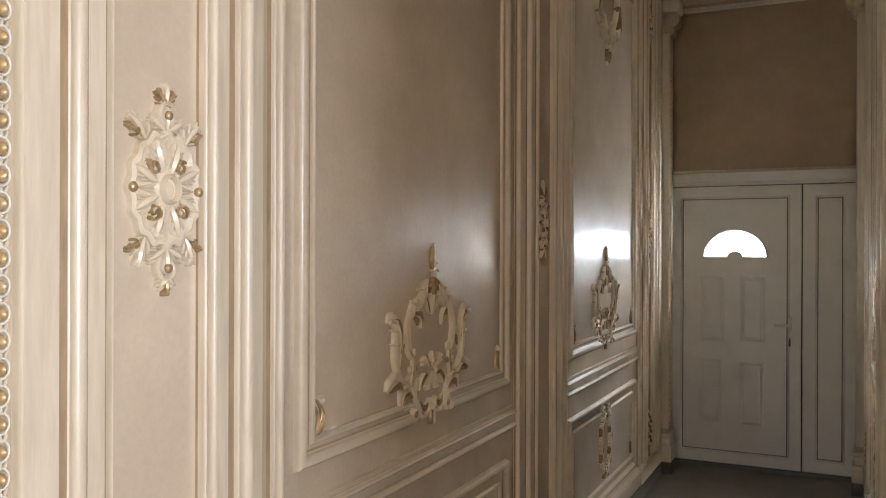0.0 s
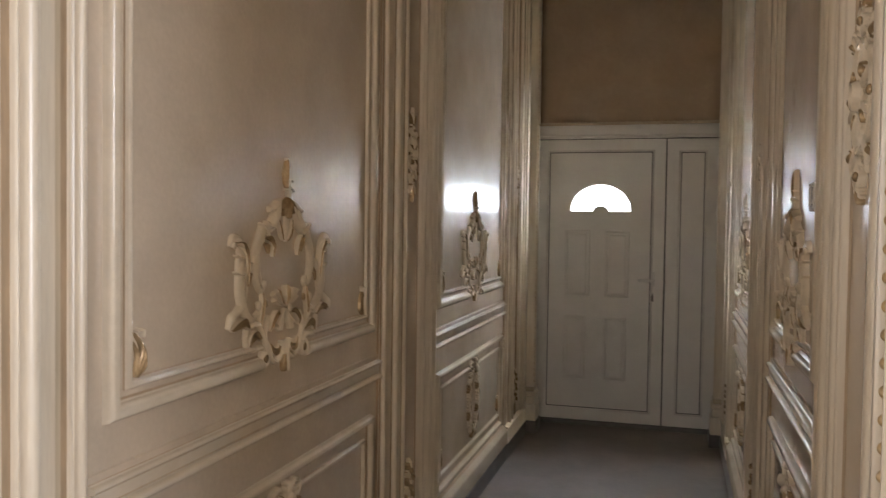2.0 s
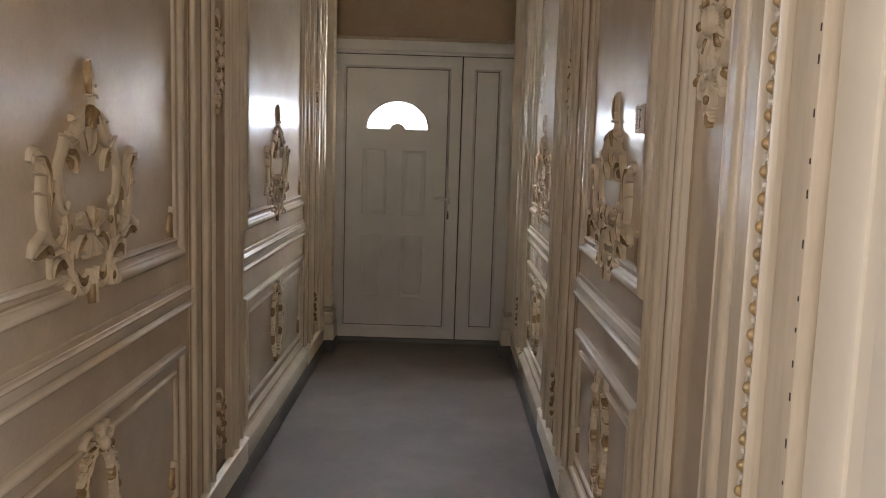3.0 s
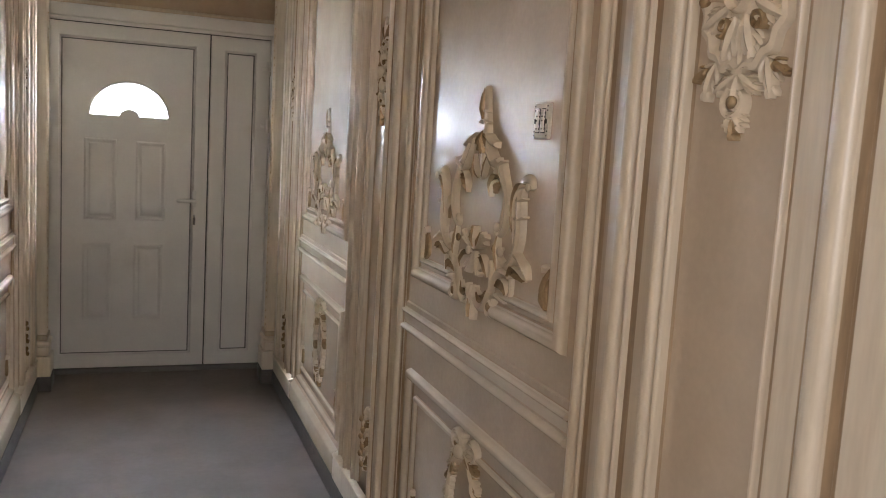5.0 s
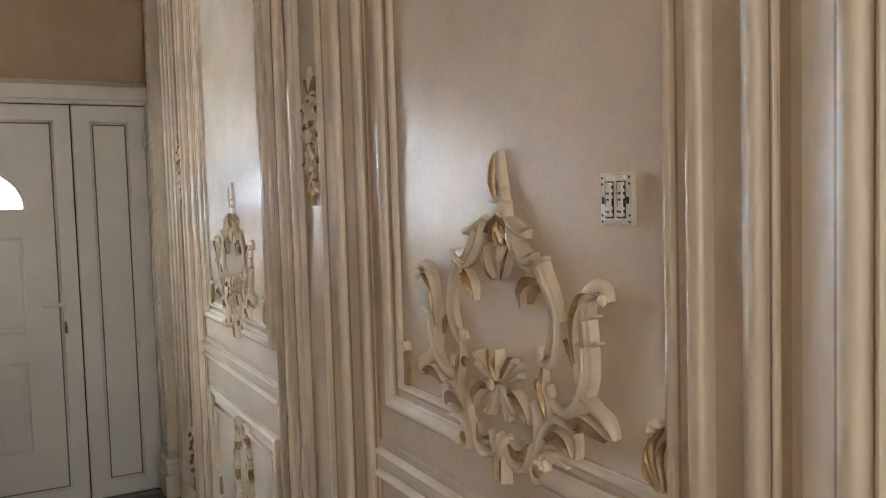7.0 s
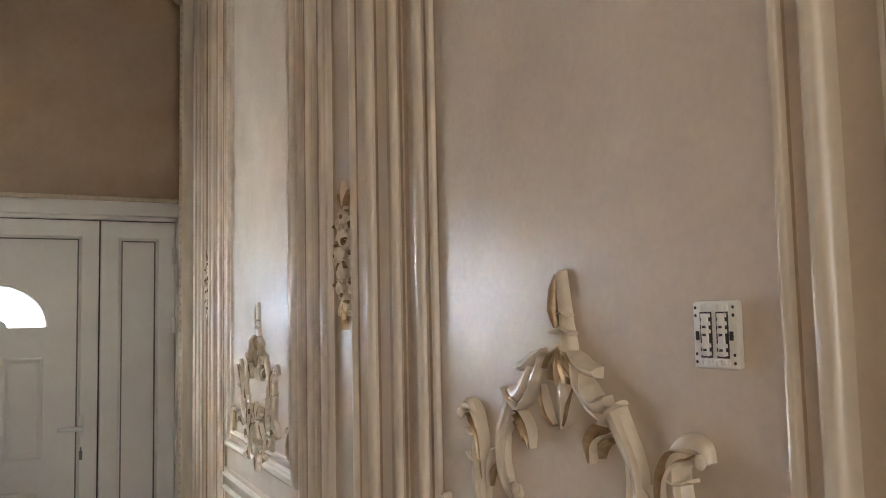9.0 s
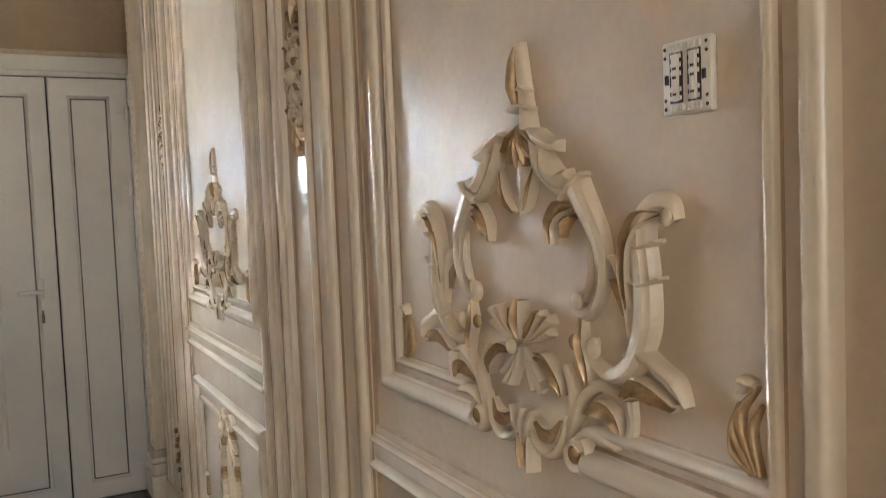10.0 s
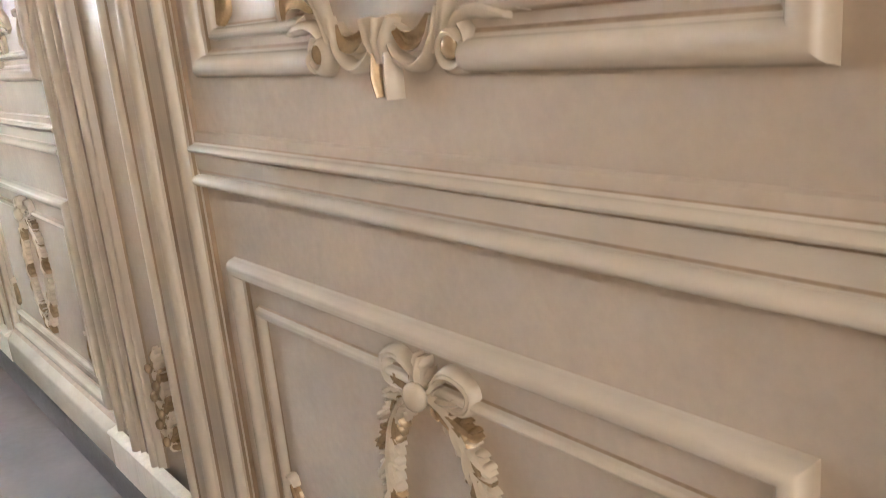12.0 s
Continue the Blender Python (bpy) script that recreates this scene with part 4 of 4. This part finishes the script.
def wreath(w, h):
    """Oval leaf wreath with a ribbon bow at its head."""
    root = tagged(new("wreath_ornament"), "cream and gilt leaf wreath with ribbon bow on the lower panel", "carved ornament", "lower panel wreaths")
    a, b = w * 0.36, h * 0.40
    n = 22
    for i in range(n):
        t = math.pi * 2 * (i + 0.5) / n + math.pi / 2
        x, y = a * math.cos(t), b * math.sin(t) - h * 0.04
        k = 1 if math.cos(t) > 0 else -1
        ang = math.degrees(math.atan2(b * math.cos(t), -a * math.sin(t))) + (180 if math.cos(t) > 0 else 0)
        for g in (-24, 24):
            part("wreath_leaf", leaf(B(), (x, y), ang + g + 180 * (k > 0) * 0, w * 0.20, w * 0.11, 0.026, 3), GOLD if (i + (g > 0)) % 3 == 0 else CARVED, root)
    part("wreath_stem", ring(B(), 0, -h * 0.04, a, w * 0.06, 0.02, b / a), CARVED, root)
    for k in (-1, 1):
        part("ribbon", stem(B(), [(0, h * 0.37), (k * w * 0.16, h * 0.46), (k * w * 0.30, h * 0.43), (k * w * 0.26, h * 0.36), (k * w * 0.05, h * 0.36)], [0.012, 0.026, 0.030, 0.022, 0.012], 0.03), CARVED, root)
        part("ribbon", stem(B(), [(0, h * 0.36), (k * w * 0.22, h * 0.30), (k * w * 0.30, h * 0.20), (k * w * 0.40, h * 0.16)], [0.012, 0.022, 0.022, 0.008], 0.028), GOLD, root, "gilded ribbon tail")
        part("foot_leaf", leaf(B(), (0, -h * 0.44), 90 - k * 130, w * 0.22, w * 0.12, 0.026, 3), GOLD, root)
    part("bow_petal", leaf(B(), (0, h * 0.36), 90, h * 0.13, w * 0.15, 0.034, 3), CARVED, root)
    part("bow_knot", knob(B(), 0, h * 0.37, 0.026, w * 0.07), CARVED, root)
    part("drop_leaf", leaf(B(), (0, -h * 0.42), -90, h * 0.09, w * 0.13, 0.03, 3), CARVED, root)
    return root


def husk_spray(w, h):
    """Upright spray of leaves at a pilaster's foot."""
    root = tagged(new("leaf_spray"), "carved cream and gilt leaf spray at the pilaster foot", "carved ornament", "pilaster sprays")
    part("stalk", stem(B(), [(0, -h * 0.5), (w * 0.06, -h * 0.2), (-w * 0.05, h * 0.15), (0, h * 0.5)], [w * 0.3, w * 0.26, w * 0.2, w * 0.14], 0.03), CARVED, root)
    for i in range(6):
        v = -h * 0.42 + i * h * 0.14
        for k in (-1, 1):
            part("spray_leaf", leaf(B(), (0, v), 90 - k * (62 - i * 6), w * (0.58 - 0.05 * i), w * 0.30, 0.03, 3, bend=k * 40), GOLD if (i + (k > 0)) % 2 else CARVED, root)
        part("bud", knob(B(), w * 0.10 * (-1) ** i, v + 0.01, 0.026, w * 0.09), GOLD, root)
    part("tip_leaf", leaf(B(), (0, h * 0.36), 90, h * 0.14, w * 0.26, 0.03, 2), CARVED, root)
    return root


def corner_leaf(k, w=0.055, h=0.075):
    """Gilded scroll of leaves that fills a panel's lower corner; k is the side to which it turns."""
    root = tagged(new("corner_leaf"), "gilded acanthus scroll in the panel corner", "carved ornament", "panel corner leaves")
    for x0, x1, x2, v1, v2, w in ((0.014, -0.006, 0.018, 0.006, 0.042, 0.022), (0.012, -0.014, -0.006, -0.010, 0.022, 0.018), (0.010, -0.014, -0.018, -0.030, -0.008, 0.014), (0.020, 0.010, 0.022, -0.004, 0.024, 0.018)):
        part("leaf_lobe", band(B(), [(k * x0, -0.046), (k * x1, v1), (k * x2, v2)], [0.010, w * 0.85, 0.006], 0.017), GOLD, root)
    part("leaf_curl", band(B(), [(k * 0.018, 0.044), (k * 0.002, 0.046), (k * -0.004, 0.032)], [0.010, 0.014, 0.008], 0.026), CARVED, root, "cream leaf tip")
    return root


def top_pendant():
    """Hanging cartouche at a panel's head, ending in a long leaf tip."""
    root = tagged(new("pendant_ornament"), "cream rococo pendant with long leaf tip under the panel head", "carved ornament")
    for k in (-1, 1):
        part("scroll", stem(B(), [(k * 0.04, 0.30), (k * 0.15, 0.28), (k * 0.21, 0.20), (k * 0.20, 0.08), (k * 0.15, -0.02), (k * 0.08, -0.08), (k * 0.05, -0.16)], [0.03, 0.05, 0.06, 0.055, 0.045, 0.04, 0.02], 0.05), CARVED, root)
        part("scroll", stem(B(), [(k * 0.21, 0.06), (k * 0.25, -0.02), (k * 0.21, -0.09), (k * 0.17, -0.06)], [0.03, 0.04, 0.03, 0.015], 0.045), CARVED, root)
        part("side_leaf", leaf(B(), (k * 0.20, 0.10), -90 + k * 20, 0.16, 0.06, 0.05, 4), GOLD, root)
        part("side_leaf", leaf(B(), (k * 0.10, -0.02), -90 + k * 8, 0.14, 0.05, 0.045, 4), CARVED, root)
        part("inner_leaf", leaf(B(), (k * 0.06, 0.26), -90 + k * 10, 0.16, 0.06, 0.045, 4), GOLD, root)
    part("tongue", leaf(B(), (0, -0.06), -90, 0.17, 0.06, 0.05, 3), CARVED, root)
    part("tip", stem(B(), [(0, -0.14), (0.004, -0.21), (0, -0.29)], [0.05, 0.034, 0.012], 0.04), CARVED, root)
    part("tip_leaf", leaf(B(), (0, -0.19), -90, 0.09, 0.034, 0.045, 4), GOLD, root)
    part("shell", leaf(B(), (0, 0.18), 90, 0.14, 0.14, 0.05, 5), CARVED, root)
    return root


first = cartouche()
first.matrix_basis = on_wall("R", 3.400, 1.333) @ Matrix.Diagonal((0.915, 0.80, 0.965, 1))
for side, s in (("R", 5.27), ("L", 2.76), ("L", 4.965)):
    copy_thing(first, on_wall(side, s, 1.335) @ Matrix.Diagonal((0.95, 0.80, 0.99, 1)))
big = rosette_drop(0.204, 0.412)
big.matrix_basis = on_wall("L", 1.588, 1.722, 0.005)
copy_thing(big, on_wall("R", 2.455, 1.706, 0.005))
slim = rosette_drop(0.135, 0.375)
slim.matrix_basis = on_wall("R", 4.324, 1.724, 0.005)
for side, s in (("L", 3.847), ("R", 6.135), ("L", 6.08)):
    copy_thing(slim, on_wall(side, s, 1.724, 0.005))
for s_, side in ((6.135, "R"), (6.08, "L")):
    copy_thing(slim, on_wall(side, s_, 3.14, 0.005))
wr = wreath(0.27, 0.40)
wr.matrix_basis = on_wall("R", 3.385, 0.545)
for side, s in (("R", 5.25), ("L", 2.77), ("L", 4.965)):
    copy_thing(wr, on_wall(side, s, 0.545))
sp = husk_spray(0.13, 0.235)
sp.matrix_basis = on_wall("R", 4.324, 0.39, 0.005)
for side, s in (("L", 3.847), ("R", 6.135), ("L", 6.08)):
    copy_thing(sp, on_wall(side, s, 0.39, 0.005))
tp = top_pendant()
tp.matrix_basis = on_wall("L", 4.965, 2.93)
cr, cl = corner_leaf(1), corner_leaf(-1)
USED = set()
for side, bays in (("L", LEFT_BAYS), ("R", RIGHT_BAYS)):
    for s0, s1 in bays:
        i0, i1 = s0 + 0.155, s1 - 0.168
        lo_is_left = side == "L"
        spots = (((cl if lo_is_left else cr), i0), ((cr if lo_is_left else cl), i1))
        for ob, s in spots:
            for z in (1.188, 0.372):
                m = on_wall(side, s - (0.01 if s == i0 and z < 1 else 0), z)
                if ob.name in USED:
                    copy_thing(ob, m)
                else:
                    ob.matrix_basis = m
                    USED.add(ob.name)

# light switch back box without its cover
sw = tagged(new("switch_plate"), "white double switch mechanism without its cover on the panel", "light switch")
sw.matrix_basis = on_wall("R", 3.077, 1.537)


def local_box(x0, x1, z0, z1, d0, d1, bevel=0.0):
    return boxmesh(x0, x1, -d1, -d0, z0, z1, bevel=bevel)


part("plate", local_box(-0.034, 0.034, -0.038, 0.038, 0.0, 0.010, 0.003), SWITCHW, sw)
for k in (-1, 1):
    part("module", local_box(k * 0.0125 - 0.009, k * 0.0125 + 0.009, -0.026, 0.026, 0.0095, 0.0110), SEAM, sw, "dark switch well")
    part("rocker", local_box(k * 0.0125 - 0.0045, k * 0.0125 + 0.0045, -0.024, 0.024, 0.0095, 0.0140, 0.001), SWITCHW, sw)
    for v in (-0.021, -0.012, 0.004, 0.013, 0.022):
        part("tab", local_box(k * 0.0125 - 0.0080 + 0.002 * (v > 0), k * 0.0125 + 0.0075, v - 0.0022, v + 0.0022, 0.0095, 0.0130), SWITCHW, sw)
    for v in (-0.017, 0.0, 0.009):
        part("slot", local_box(k * 0.0125 - 0.002, k * 0.0125 + 0.003, v - 0.0014, v + 0.0014, 0.0135, 0.0146), SEAM, sw)
    part("clip", local_box(k * 0.0262 - 0.0022, k * 0.0262 + 0.0022, -0.006, 0.004, 0.0095, 0.0118), SEAM, sw)
    for v in (-0.031, -0.022, 0.031, 0.022):
        part("screw", knob(B(), k * 0.029, v, 0.010, 0.0020), SEAM, sw)
for i in range(11):
    for v in (-0.031, 0.031):
        part("rib", local_box(-0.020 + i * 0.004, -0.0182 + i * 0.004, v - 0.003, v + 0.003, 0.0095, 0.0125), SWITCHW, sw)
